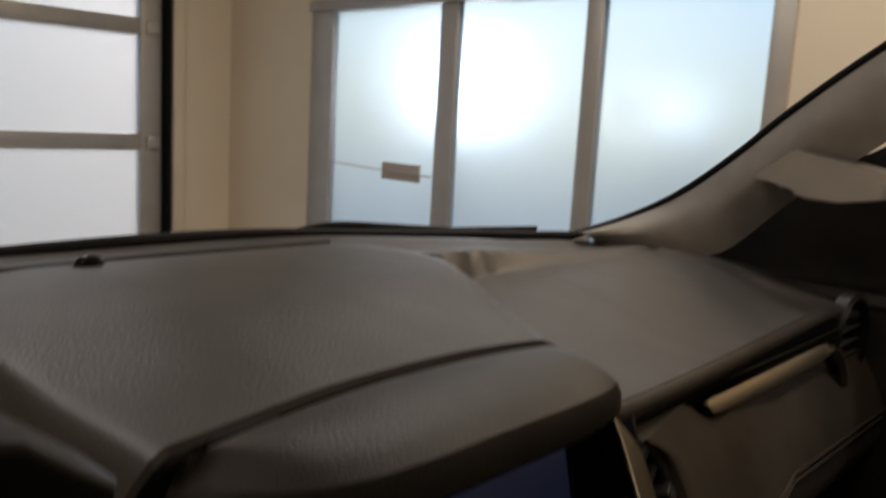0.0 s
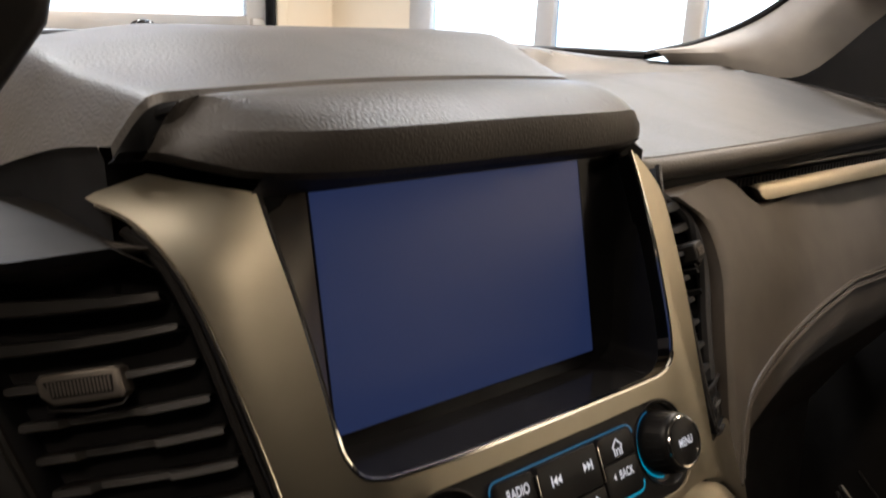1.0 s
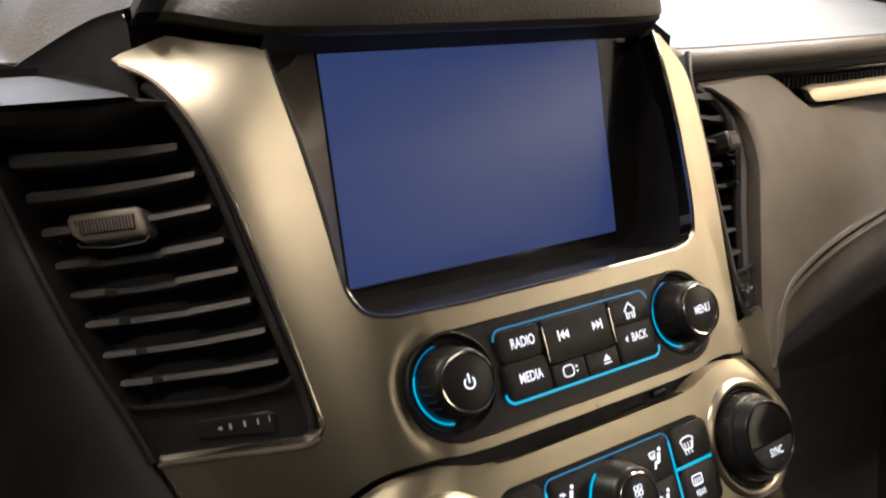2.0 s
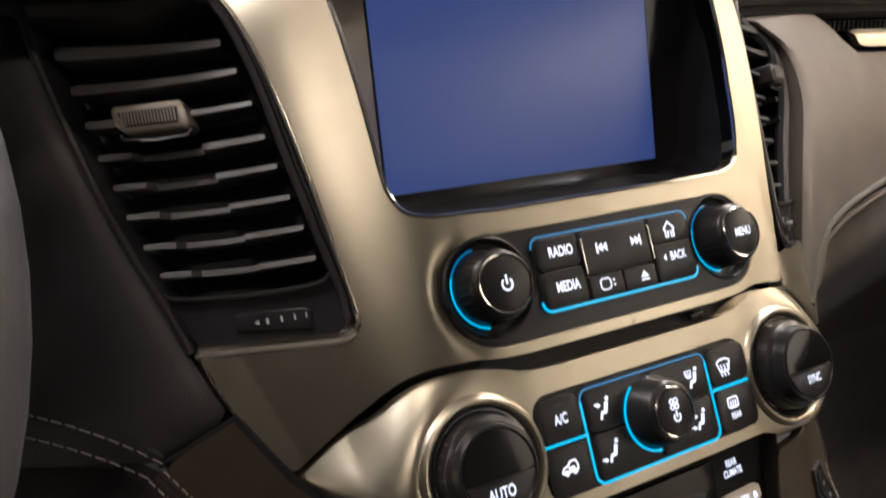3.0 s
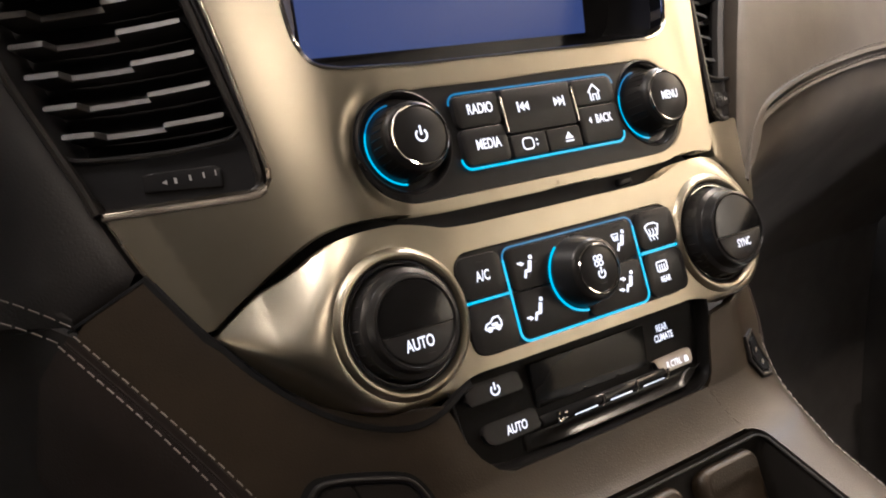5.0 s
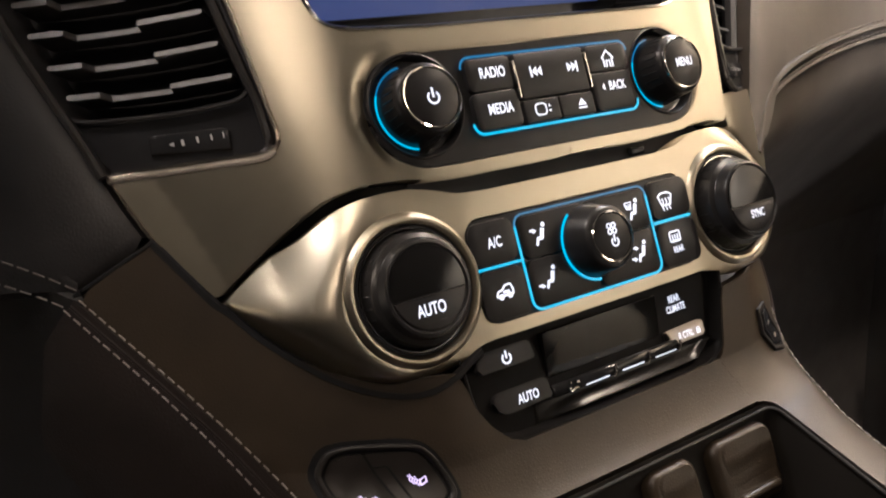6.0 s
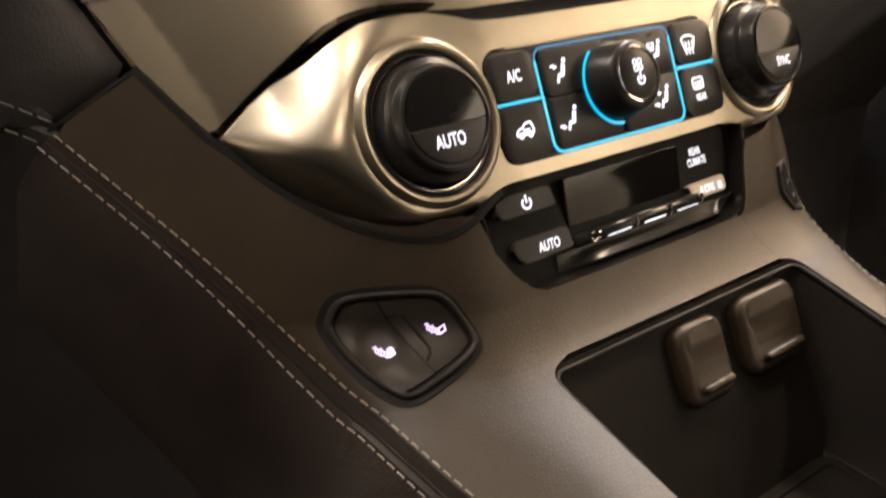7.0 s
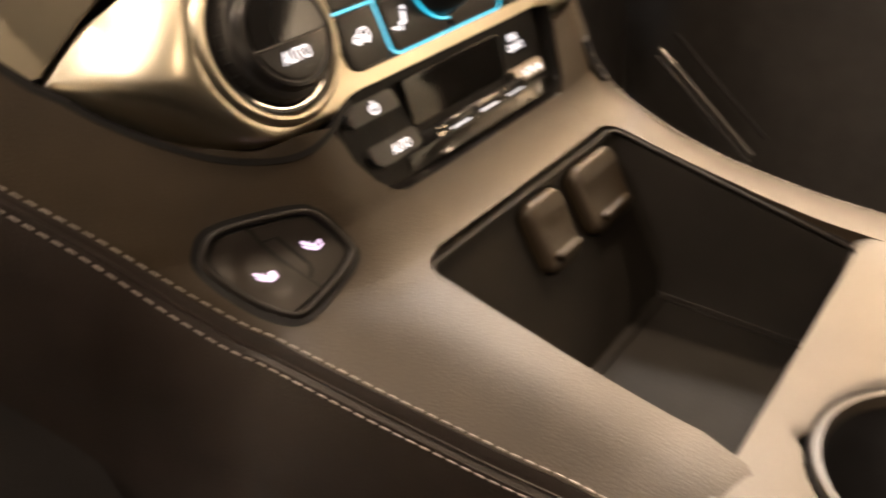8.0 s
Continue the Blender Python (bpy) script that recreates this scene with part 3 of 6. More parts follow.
def dash_z(x, y):
    crown = 1.349 + 0.020 * smooth((y - 0.03) / 0.17) - 0.024 * smooth((y - 0.25) / 0.25) - 0.022 * smooth((x - 0.25) / 0.35) - 0.012 * smooth((x - 0.17) / 0.10) * smooth((y - 0.20) / 0.06) * (1 - smooth((y - 0.325) / 0.05))
    crown -= 0.010 * smooth((-0.05 - x) / 0.10) * smooth((y - 0.05) / 0.10)
    low = 1.2975 + 0.0295 * smooth((y - 0.04) / 0.24)
    right = smooth((x - crease_x(y)) / (0.042 + 0.045 * (1 - smooth((y - 0.05) / 0.08)))) * (1 - smooth((y - 0.288) / 0.016))
    z = crown + (low - crown) * right
    edge = -0.1478 - 0.07 * max(0.0, min(y, 0.2) - 0.055)
    z -= min(0.060, 1.5 * soft_fall(edge - x, 0.0050)) * (1 - smooth((y - 0.33) / 0.09))
    return z - 0.016 * smooth((x - 0.66) / 0.12)


def side_foot(y):
    """Lower edge of the face that falls from the dash top towards the driver."""
    return -0.1600 - 0.19 * max(0.0, y - 0.045) - 1.8 * max(0.0, y - 0.08) ** 2


rows = []
for i in range(64):
    t = i / 63
    row = []
    y = 0.0505 + (0.470 - 0.0505) * t ** 1.3
    for q in np.linspace(1, 0, 22)[:-1]:
        x = -0.1360 + (side_foot(y) + 0.1360) * q
        ys = y + (gap_y(x) - 0.0505) * smooth((x + 0.150) / 0.014) * (1 - t)
        row.append((x, ys, dash_z(x, ys)))
    for x in np.concatenate([np.linspace(-0.135, 0.34, 61), np.linspace(0.36, 0.80, 20)]):
        y0 = gap_y(x) if x < 0.150 else 0.048 + 0.02 * smooth((x - 0.2) / 0.5)
        y1 = 0.500 - 0.16 * smooth((x - 0.20) / 0.50) - 0.03 * smooth((-x - 0.1) / 0.1)
        y = y0 + (y1 - y0) * t ** (1 + 0.3 * smooth((-x - 0.10) / 0.035))
        row.append((x, y, dash_z(x, y)))
    rows.append(row)
front = []
for (x, y, z) in rows[0]:
    zb = 1.324 - 0.012 * smooth((-0.174 - x) / 0.025) - 0.02 * smooth((-0.2 - x) / 0.1) if x < -0.143 else z - 0.025
    front.append([(x, y - 0.002, z - 0.004), (x, y - 0.003, min(zb + 0.003, z - 0.005)), (x, y + 0.006, min(zb - 0.003, z - 0.008))])
rows = [[c[k] for c in front] for k in (2, 1, 0)] + rows
part("dash_top", loft(rows[2:]), DASH, dash)
hem = [(side_foot(y), y) for y in np.linspace(0.0620, 0.42, 30)]
# dark sheet standing in for the shaded gap under the dash top
part("dash_gap_shade", loft([[(x + 0.0005, y, dash_z(x, y) + 0.0005), (x + 0.003, y, dash_z(x, y) - 0.006), (x + 0.006, y, 1.262)] for x, y in hem]), DEEP, dash, "dark sheet put in as shade below the dash top")
# edge coloured black in place of the shade on it
part("dash_skirt", loft(rows[:3]), SEAL_AND_SHADE, dash, "turned-under edge of the dash top, coloured black for shade")

# black defroster slot and its dark border by the windscreen
slot = [(-0.60, 0.405), (-0.30, 0.412), (-0.076, 0.405), (0.045, 0.398), (0.20, 0.372)]
part("defroster_slot", tube([(x, y, dash_z(x, y) + 0.0005) for x, y in slot], 0.0055, 8, squash=0.5), DEEP, dash, "thin black defroster slot")
cowl = [(-0.62, 0.475), (-0.3, 0.50), (0.0, 0.505), (0.20, 0.500), (0.40, 0.445), (0.60, 0.372)]
part("windscreen_seal", tube([p + Vector((0, 0, 0.002)) for p in spline([(x, y, dash_z(x, y)) for x, y in cowl], 6)], 0.007, 8), SEAL_AND_SHADE, dash, "black windscreen seal")
part("light_sensor", turned([(0.0105, 0.0), (0.010, 0.004), (0.0075, 0.007), (0.003, 0.0085), (0.0, 0.009)], -0.030, 0.360, 28, lambda x, y, w: Vector((x, y, dash_z(x, y) + w))), GLOSS, dash, "small black domed light sensor")

wiper = thing("wiper_arm", (0.36, 0.56, 1.34), "black wiper arm lying at the foot of the windscreen", "wiper")
part("arm", tube(spline([(0.28, 0.56, 1.330), (0.33, 0.55, 1.340), (0.37, 0.54, 1.342), (0.45, 0.52, 1.336), (0.55, 0.48, 1.330)], 5), 0.006, 8), SEAL_AND_SHADE, wiper)
part("blade", tube([(0.30, 0.575, 1.333), (0.70, 0.50, 1.325)], 0.004, 6), SEAL_AND_SHADE, wiper)

# cowl over the screen
LIPX = 0.153


def lip(x):
    """Front of the cowl: y at height k of its front face."""
    return -0.006 + 0.060 * (abs(x) / LIPX) ** 5


rows = []
for u in np.linspace(-1, 1, 57):
    x = LIPX * math.copysign(abs(u) ** 0.85, u)
    X = x + CX
    yg = gap_y(X) - 0.0102
    yl = min(lip(x), yg - 0.004) if u < 0 else lip(x)
    endz = 0.012 * smooth((abs(u) - 0.72) / 0.28)
    zg = dash_z(X, yg)
    zt = 1.338 + 0.003 * (1 - u * u)
    droop = 0.036 * smooth((X - 0.106) / 0.055)
    col = [(X, yl + 0.030, 1.319 + endz * 0.5), (X, yl + 0.012, 1.3165 + endz * 0.5), (X, yl + 0.003, 1.3180 + endz * 0.5), (X, yl, 1.3215 + endz * 0.5),
           (X, yl + 0.0005, zt - 0.008 - droop * 0.4), (X, yl + 0.0035, zt - 0.002 - droop * 0.7)]
    for t in np.linspace(0.12, 1, 9):
        y = yl + 0.006 + (yg - yl - 0.006) * t
        col.append((X, y, zt + (zg - zt) * t + 0.0035 * math.sin(math.pi * min(1, t)) - droop * (1 - t) * 0.9))
    col.append((X, yg + 0.0005, zg - 0.014))
    turn = smooth((-u - 0.62) / 0.38)
    col = [(p[0] + turn * min(0.0125, max(-0.005, -0.005 + 0.82 * (p[2] - 1.3257))), p[1], p[2]) for p in col]
    rows.append(col)
hood = thing("screen_cowl", (CX, 0.03, 1.32), "dark grained vinyl cowl over the touchscreen", "dashboard cowl")
part("cap", loft([c[5:] for c in rows]), CAP, hood)
part("front_lip", loft([c[:6] for c in rows]), CAP, hood)
end = [Vector((x, gap_y(x) - 0.0045, dash_z(x, gap_y(x)) - 0.0050)) for x in (-0.085, -0.095, -0.105, -0.115)] + [Vector(p) for p in ((-0.1230, 0.0580, 1.3430), (-0.1310, 0.0558, 1.3428), (-0.1380, 0.0540, 1.3415), (-0.1455, 0.0535, 1.3390), (-0.1515, 0.0530, 1.3320), (-0.1538, 0.0532, 1.3270), (-0.1545, 0.0540, 1.3235))]
part("end_joint", tube(spline(end, 5), 0.0033, 10), SEAL_AND_SHADE, dash, "dark joint at the end of the cowl")
part("joint", loft([[(x, gap_y(x) + d, dash_z(x, gap_y(x)) - 0.011 - e) for d, e in ((0.004, 0.010), (0.001, 0.001), (-0.005, 0.0), (-0.011, 0.001), (-0.014, 0.010))] for x in np.linspace(-0.100, 0.100, 44)]), SEAL_AND_SHADE, dash, "dark joint behind the cowl")

# passenger side: edge roll, black grille slot, silver strip, padded panel
rows = []
for x in np.linspace(0.150, 0.80, 40):
    y = 0.048 + 0.02 * smooth((x - 0.2) / 0.5)
    z = dash_z(x, y)
    rows.append([(x, y + 0.006, z + 0.0004), (x, y + 0.001, z - 0.0004), (x, y - 0.003, z - 0.0022), (x, y - 0.006, z - 0.0055), (x, y - 0.0072, z - 0.0098), (x, y - 0.0065, z - 0.0135), (x, y - 0.004, z - 0.0165), (x, y + 0.004, z - 0.019), (x, y + 0.03, z - 0.021)])
part("edge_roll", loft(rows), DASH, dash)
grille = thing("dash_grille_strip", (0.5, 0.06, 1.26), "black slotted strip with a silver trim below it", "dash trim")
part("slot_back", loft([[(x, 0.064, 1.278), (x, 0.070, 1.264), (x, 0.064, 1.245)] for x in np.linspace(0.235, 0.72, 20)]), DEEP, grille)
for i in range(60):
    x = 0.315 + i * 0.0058
    part("slot_rib", box(x, x + 0.0026, 0.056, 0.064, 1.2615, 1.2685), SATIN, grille)
part("slot_bead", tube([(x, 0.057, 1.2725) for x in np.linspace(0.24, 0.70, 12)], 0.0018, 6), SATIN, grille)
strip = spline([(0.337, 0.0525, 1.2600), (0.36, 0.0515, 1.2560), (0.45, 0.051, 1.2565), (0.60, 0.0515, 1.2570), (0.635, 0.053, 1.2575)], 5)
rows = []
for i, p in enumerate(strip):
    h = 0.0078 * min(1, (i + 0.3) / 4)
    rows.append([p + Vector((0, 0.010, h)), p + Vector((0, 0.004, h * 0.75)), p + Vector((0, -0.001, 0)), p + Vector((0, -0.003, -h * 0.8)), p + Vector((0, 0.003, -h))])
part("trim_strip", loft(rows), SILVER, grille, "satin silver trim strip")
part("strip_end", tube(spline([(0.632, 0.052, 1.258), (0.655, 0.050, 1.248), (0.672, 0.048, 1.228), (0.68, 0.046, 1.21)], 4), 0.005, 8), SILVER, grille)

vent_r = thing("side_air_vent", (0.72, 0.05, 1.25), "round dark air vent at the end of the dashboard", "air vent")
part("housing", turned([(0.058, -0.01), (0.058, 0.004), (0.053, 0.008), (0.047, 0.004), (0.045, -0.02)], 0, 0, 36, lambda x, v, w: Vector((0.725 + x, 0.062 - w, 1.247 + v))), RUBBER, vent_r)
for i in range(5):
    z = 1.215 + i * 0.016
    part("slat", box(0.685, 0.765, 0.060, 0.085, z - 0.0015, z + 0.0015, 0.0006), SLAT, vent_r)


def panel_y(x, z):
    """Face of the padded panel before the passenger."""
    return 0.050 - 0.55 * (1.26 - z) + 0.2 * (min(x, 0.5) - 0.32)


SEAM = spline([(0.1655, 1.115), (0.178, 1.128), (0.190, 1.138), (0.215, 1.149), (0.260, 1.1565), (0.320, 1.161), (0.400, 1.163), (0.480, 1.1615), (0.580, 1.161), (0.80, 1.160)], 8)
left_edge = spline([(0.200, 1.273), (0.2285, 1.254), (0.229, 1.225), (0.205, 1.190), (0.185, 1.157), (0.1655, 1.119)], 6)


def seam_z(x):
    for a, b in zip(SEAM, SEAM[1:]):
        if x <= b[0]:
            return a[1] + (b[1] - a[1]) * max(0, x - a[0]) / (b[0] - a[0])
    return SEAM[-1][1]


rows = []
for k, p in enumerate(left_edge):
    f = k / (len(left_edge) - 1)
    row = [(p[0] - 0.010, panel_y(*p) + 0.035, p[1] - 0.004), (p[0] - 0.005, panel_y(*p) + 0.0045, p[1])]
    for q in np.linspace(0, 1, 30) ** 1.5:
        x = p[0] - 0.004 + (0.804 - p[0]) * q
        ztop = 1.275 - 0.030 * smooth((x - 0.280) / 0.065)
        zz = ztop + (seam_z(x) - ztop) * f
        z = p[1] + (zz - p[1]) * smooth(q / 0.10)
        row.append((x, panel_y(x, z) - 0.006 * math.sin(math.pi * f) - 0.0025 * smooth(q / 0.008), z))
    rows.append(row)
bin_panel = thing("padded_panel", (0.5, 0.05, 1.12), "dark padded leather panel with double stitching before the passenger", "dashboard panel")
part("padding", loft([r[1:] for r in rows]), LEATHER, bin_panel)
# the pad's side wall, blackened to stand for shade in the gap
part("gap_wall", loft([r[:2] for r in rows]), SEAL_AND_SHADE, bin_panel, "pad side wall, coloured black as the shaded gap")
part("top_roll", loft([[(c[0], c[1], c[2]), (c[0], c[1] + 0.012, c[2] + 0.001), (c[0], c[1] + 0.05, c[2] - 0.004)] for c in rows[0][1:]]), LEATHER, bin_panel)
part("gap_seal", tube([(p[0] - 0.011, panel_y(*p) + 0.004, p[1]) for p in left_edge], 0.0045, 8), DEEP, bin_panel, "black seal beside the vent")
part("seam_backing", loft([[(x, panel_y(x, z) + 0.006, z + 0.012), (x, panel_y(x, z) + 0.001, z - 0.004), (x, panel_y(x, z) + 0.004, z - 0.018)] for x, z in SEAM]), LEATHER, bin_panel)
for d in (0.0, 0.0085):
    part("seam_welt", tube([(x, panel_y(x, z) - 0.0022, z - d) for x, z in SEAM], 0.0022, 6), LEATHER, bin_panel)
for d in (-0.0050, 0.0043):
    for a, b in zip(SEAM, SEAM[1:]):
        n = max(1, int((b - a).length / 0.0055))
        for k in range(n):
            p, q = a.lerp(b, k / n), a.lerp(b, (k + 0.66) / n)
            part("stitch", tube([(p[0], panel_y(*p) - 0.0042, p[1] - d), (q[0], panel_y(*q) - 0.0042, q[1] - d)], 0.00045, 5), SEAMTHREAD, bin_panel)
lower = []
for z_off, back in ((-0.008, 0.000), (-0.012, 0.003), (-0.03, 0.007), (-0.05, 0.018), (-0.075, 0.038), (-0.12, 0.075), (-0.2, 0.13), (-0.4, 0.24)):
    lower.append([(x, panel_y(x, seam_z(x)) + back + 0.55 * max(z_off, -0.06) * 0.6, seam_z(x) + z_off) for x in np.linspace(0.1655, 0.80, 28)])
part("lower_skirt", loft(lower), LEATHER, bin_panel)

# glove box below with a satin handle edge
glove = thing("glove_box", (0.5, 0.10, 0.8), "dark glove box lid below the dashboard", "glove box")
part("lid", loft([[(x, 0.15 + 0.03 * math.sin((z - 0.6) * 5), z) for x in np.linspace(0.16, 0.80, 10)] for z in np.linspace(0.50, 1.02, 10)]), FOOTWELL, glove)
part("footwell_back", box(0.10, 0.82, 0.34, 0.37, 0.36, 1.05), FOOTWELL, glove)
sillp = thing("door_sill_plate", (0.73, 0.0, 0.70), "narrow trim strip in the dark footwell, highlight painted as chrome", "trim strip")
# upper end split off as chrome to paint a highlight there
for k, (a, b, r, m) in enumerate((((0.749, 0.098, 0.815), (0.7447, 0.0752, 0.7995), 0.0037, CHROME), ((0.7447, 0.0752, 0.7995), (0.720, -0.054, 0.7116), 0.0034, SLAT), ((0.775, 0.090, 0.830), (0.752, -0.060, 0.722), 0.0030, SATIN), ((0.742, 0.100, 0.806), (0.713, -0.052, 0.703), 0.0040, SATIN))):
    part("edge_strip", tube([a, b], r, 8), m, sillp)

# added dark sheets behind the stack, standing in for shade in its gaps
core = thing("dash_gap_fill", (0, 0.1, 1.0), "added dark sheets behind the trim, standing in for shade", "dashboard core")
part("core_face", loft([[F(x, v, -0.040) for x in np.linspace(-0.34 + 0.17 * smooth((-0.122 - v) / 0.02), 0.30, 33)] for v in np.linspace(-0.26, -0.022, 20)]), DEEP, core)
for x0, x1 in ((-0.34, -0.122), (0.122, 0.30)):
    part("core_side", loft([[F(x, v, -0.040) for x in np.linspace(x0, x1, 12)] for v in np.linspace(-0.022, 0.118, 8)]), DEEP, core)
part("core_filler", loft([[(x, 0.150, z) for x in np.linspace(-0.80, -0.10, 8)] for z in (1.10, 1.22, 1.295)]), DEEP, core)
part("core_top", loft([[(x, y, 1.272 + (0.022 if x < -0.14 else 0)) for x in np.linspace(-0.60, 0.16, 24)] for y in np.linspace(0.03, 0.30, 5)]), LINER, core)
part("core_back", loft([[(x, 0.088 + 0.05 * smooth((-0.15 - x) / 0.03), z) for x in np.linspace(-0.60, 0.130, 40)] for z in (1.24, 1.28, 1.298)]), DEEP, core)
part("core_back", loft([[(x, 0.075, z) for x in np.linspace(-0.158, 0.100, 12)] for z in (1.27, 1.333)]), DEEP, core)

# ---- centre stack ----
stack = thing("centre_stack_bezel", F(0, -0.11), "satin silver bezel framing the touchscreen and the vents", "dashboard bezel")
inner = spline(mm((-119.2, 125), (-117.3, 103.5), (-114.6, 78), (-112.6, 49), (-111.6, 22.5), (-110.2, 12), (-105.5, 4.4), (-95, 2.2)), 5)
inner = [tuple(p) for p in inner] + [(-0.06, 0.0013), (0.0, 0.0013), (0.06, 0.0013)]
notch = inner + [tuple(p) for p in spline(mm((82, 1.5), (92, 3.2), (99.5, 7.5), (103.2, 14.5), (106.3, 27), (109.4, 49), (112.2, 72), (113.6, 104), (112.4, 126)), 5)]
outer_left = spline(mm((-181, 122), (-165.5, 112.5), (-155.4, 98), (-148.6, 80), (-144.0, 59.3), (-140.2, 36.9), (-136.7, 12.8), (-133.9, -11), (-131.4, -34), (-130.6, -40)), 6)
outer_left = [tuple(p) for p in outer_left] + mm((-131.0, -43.5), (-132.6, -47.0), (-135.6, -49.4), (-140, -50.8), (-152, -52.6), (-172, -55.6), (-192.7, -58.8), (-188, -71), (-183, -83), (-175, -97), (-167.0, -109.0))
pod_gap = [tuple(p) for p in spline(mm((-164.5, -107.5), (-149, -92.5), (-134.5, -79.5), (-120.5, -68.5), (-107, -63.0), (-90, -61.5), (-77, -63.2), (-60, -64)), 5)]
half = outer_left + pod_gap
right_outer = [tuple(p) for p in spline(mm((113, -64), (116.5, -58), (117.8, -48), (119.6, -38), (124.6, -10), (130.8, 20), (135.4, 48), (137.4, 72), (136.6, 97), (129, 111), (118, 124)), 6)]
outline = list(half) + [(0.0, -0.064)] + [p for p in mirror(pod_gap) if p[0] < 0.109] + right_outer


def FB(x, v, w=0.0):
    """The bezel's face: its far wing turns back less than the near one."""
    if x < 0.085:
        return F(x, v, w)
    r = lambda q: recede(q) * (1 - 0.7 * smooth((q - 0.085) / 0.03)) + 0.5 * max(0.0, q - 0.128) ** 1.5
    d = (r(x + 1e-4) - r(x - 1e-4)) / 2e-4
    return Vector((CX + x, Y0 + v * SA + r(x), 1.2 + v * CA)) + Vector((d, -1, 0.488)).normalized() * w


def FR(x, v, w=0.0):
    """The face of the passenger-side vent and plate, which turns back less steeply than the driver's side."""
    k, soft = x - 0.124, 0.008
    r = 0.0045 + 0.26 * (k + math.sqrt(k * k + soft * soft))
    d = 0.26 * (1 + k / math.sqrt(k * k + soft * soft))
    return Vector((CX + x, Y0 + v * SA + r, 1.2 + v * CA)) + Vector((d, -1, 0.488)).normalized() * w


crest = mm((-121, 124.5), (-133, 127), (-146, 130), (-156, 133), (-170, 127))
loop = outline + list(reversed(notch)) + crest
radio_hole = rrect(0, -0.0337, 0.195, 0.050, 0.0249, 12)


def bezel_bow(x, v):
    a = abs(x)
    wing = math.exp(-((a - 0.140) / 0.022) ** 2) * smooth((v + 0.03) / 0.12)
    d = math.hypot(max(0.0, a - 0.0726), v + 0.0337) - 0.0249
    roll = 0.0034 * math.exp(-(max(0.0, d) / 0.0045) ** 2) * smooth((a - 0.080) / 0.018)
    if x > 0:
        return 0.0
    fold = soft_fall(a - 0.094, 0.004) * 0.16 - soft_fall(a - 0.1250 - 0.14 * (v + 0.055), 0.012) * 0.27
    curl = 0.0075 * smooth((v - 0.078) / 0.050) ** 1.6 * smooth((a - 0.112) / 0.045)
    return 0.003 * wing - curl - roll + max(-0.001, fold) * (1 - smooth((v + 0.045) / 0.15))


part("bezel", slab(loop, [radio_hole], 0.0, -0.012, 0.0022, FB, 0.0026, 4, bezel_bow), SILVER, stack)
rim = tube([F(x, v, bezel_bow(x, v) - 0.0012) for x, v in [tuple(p) for p in outer_left[2:]]], 0.0013, 6)
part("bright_edge", rim, EDGE, stack, "thin bright edge along the vent")
foot = [p for p in outer_left if p[1] < -0.0455 and p[1] > -0.0590]
part("bright_edge", loft([[F(x, v - 0.0022, bezel_bow(x, v) + 0.0002), F(x, v - 0.0008, bezel_bow(x, v) + 0.0003), F(x, v + 0.0008, bezel_bow(x, v) - 0.0004), F(x, v + 0.0030, bezel_bow(x, v) - 0.0052)] for x, v in foot]), EDGE, stack, "bright rolled edge under the vent")
part("side_plate", slab(mm((121, -50), (136, -51.5), (152, -54), (172, -57), (190, -60), (186, -71), (181, -83), (174, -96), (166, -107)) + [p for p in reversed(mirror(pod_gap)) if p[0] > 0.119], [], -0.002, -0.012, 0.002, FR, 0.006, 3), SILVER, stack)
part("bright_edge", tube([FB(x, v, bezel_bow(x, v) - 0.001) for x, v in notch], 0.0012, 6), CHROME, stack, "thin bright edge round the screen")

# ---- touchscreen in its recess ----
def S(x, z, w=0.0):
    """The screen's plane: x from the middle of the screen, z height, w outwards."""
    k = (z - 1.2) * 0.232
    return Vector((x, k - w * 0.974, z + w * 0.226))


SXC = 0.001
unit = thing("touchscreen", S(SXC, 1.2), "lit blue touchscreen in a gloss black recessed surround", "screen")
part("surround", slab(rrect(0.006, 1.2475, 0.232, 0.150, 0.012), [], -0.0006, -0.004, 0.0005, S, 0.05), GLOSS, unit)
part("display", slab(rrect(SXC, 1.2538, 0.1755, 0.1076, 0.0008, 3), [], 0.0, -0.002, 0.0002, S), SCREEN, unit, "glowing plain blue display")
part("display_edge", stroke(rrect(SXC, 1.2538, 0.1765, 0.1086, 0.001, 3), 0.0010, 0.0002, S, True), GLOSS, unit)
wall_rows = []
for x, v in notch:
    a = FB(x, v, -0.010)
    zz = 1.2 + v * CA
    b = S(CX + x * 0.985, zz - 0.008 * (1 - smooth(v / 0.035)), -0.0030)
    if x < -0.1 and v > 0.014:
        b = S(SXC - 0.0893, zz, 0.0004)
    wall_rows.append([a, a.lerp(b, 0.5), b])
side = next(i for i, (x, v) in enumerate(notch) if v < 0.014)
part("recess_wall", loft(wall_rows[:side + 1]), RECESS_LIT, unit, "recess wall coloured lighter as if lit")
part("recess_wall", loft(wall_rows[side:]), GLOSS, unit, "gloss black recess wall")

part("header", loft([[(CX + x, 0.0262, 1.3075), (CX + x, 0.0225, 1.3095), (CX + x, 0.0100, 1.3200)] for x in np.linspace(-0.122, 0.118, 25)]), DEEP, unit, "black shade over the screen")

# ---- radio panel ----
radio = thing("radio_panel", F(0, -0.05), "gloss black radio control panel with backlit keys and two knobs", "control panel")
KX, KV = 0.0740, -0.0318
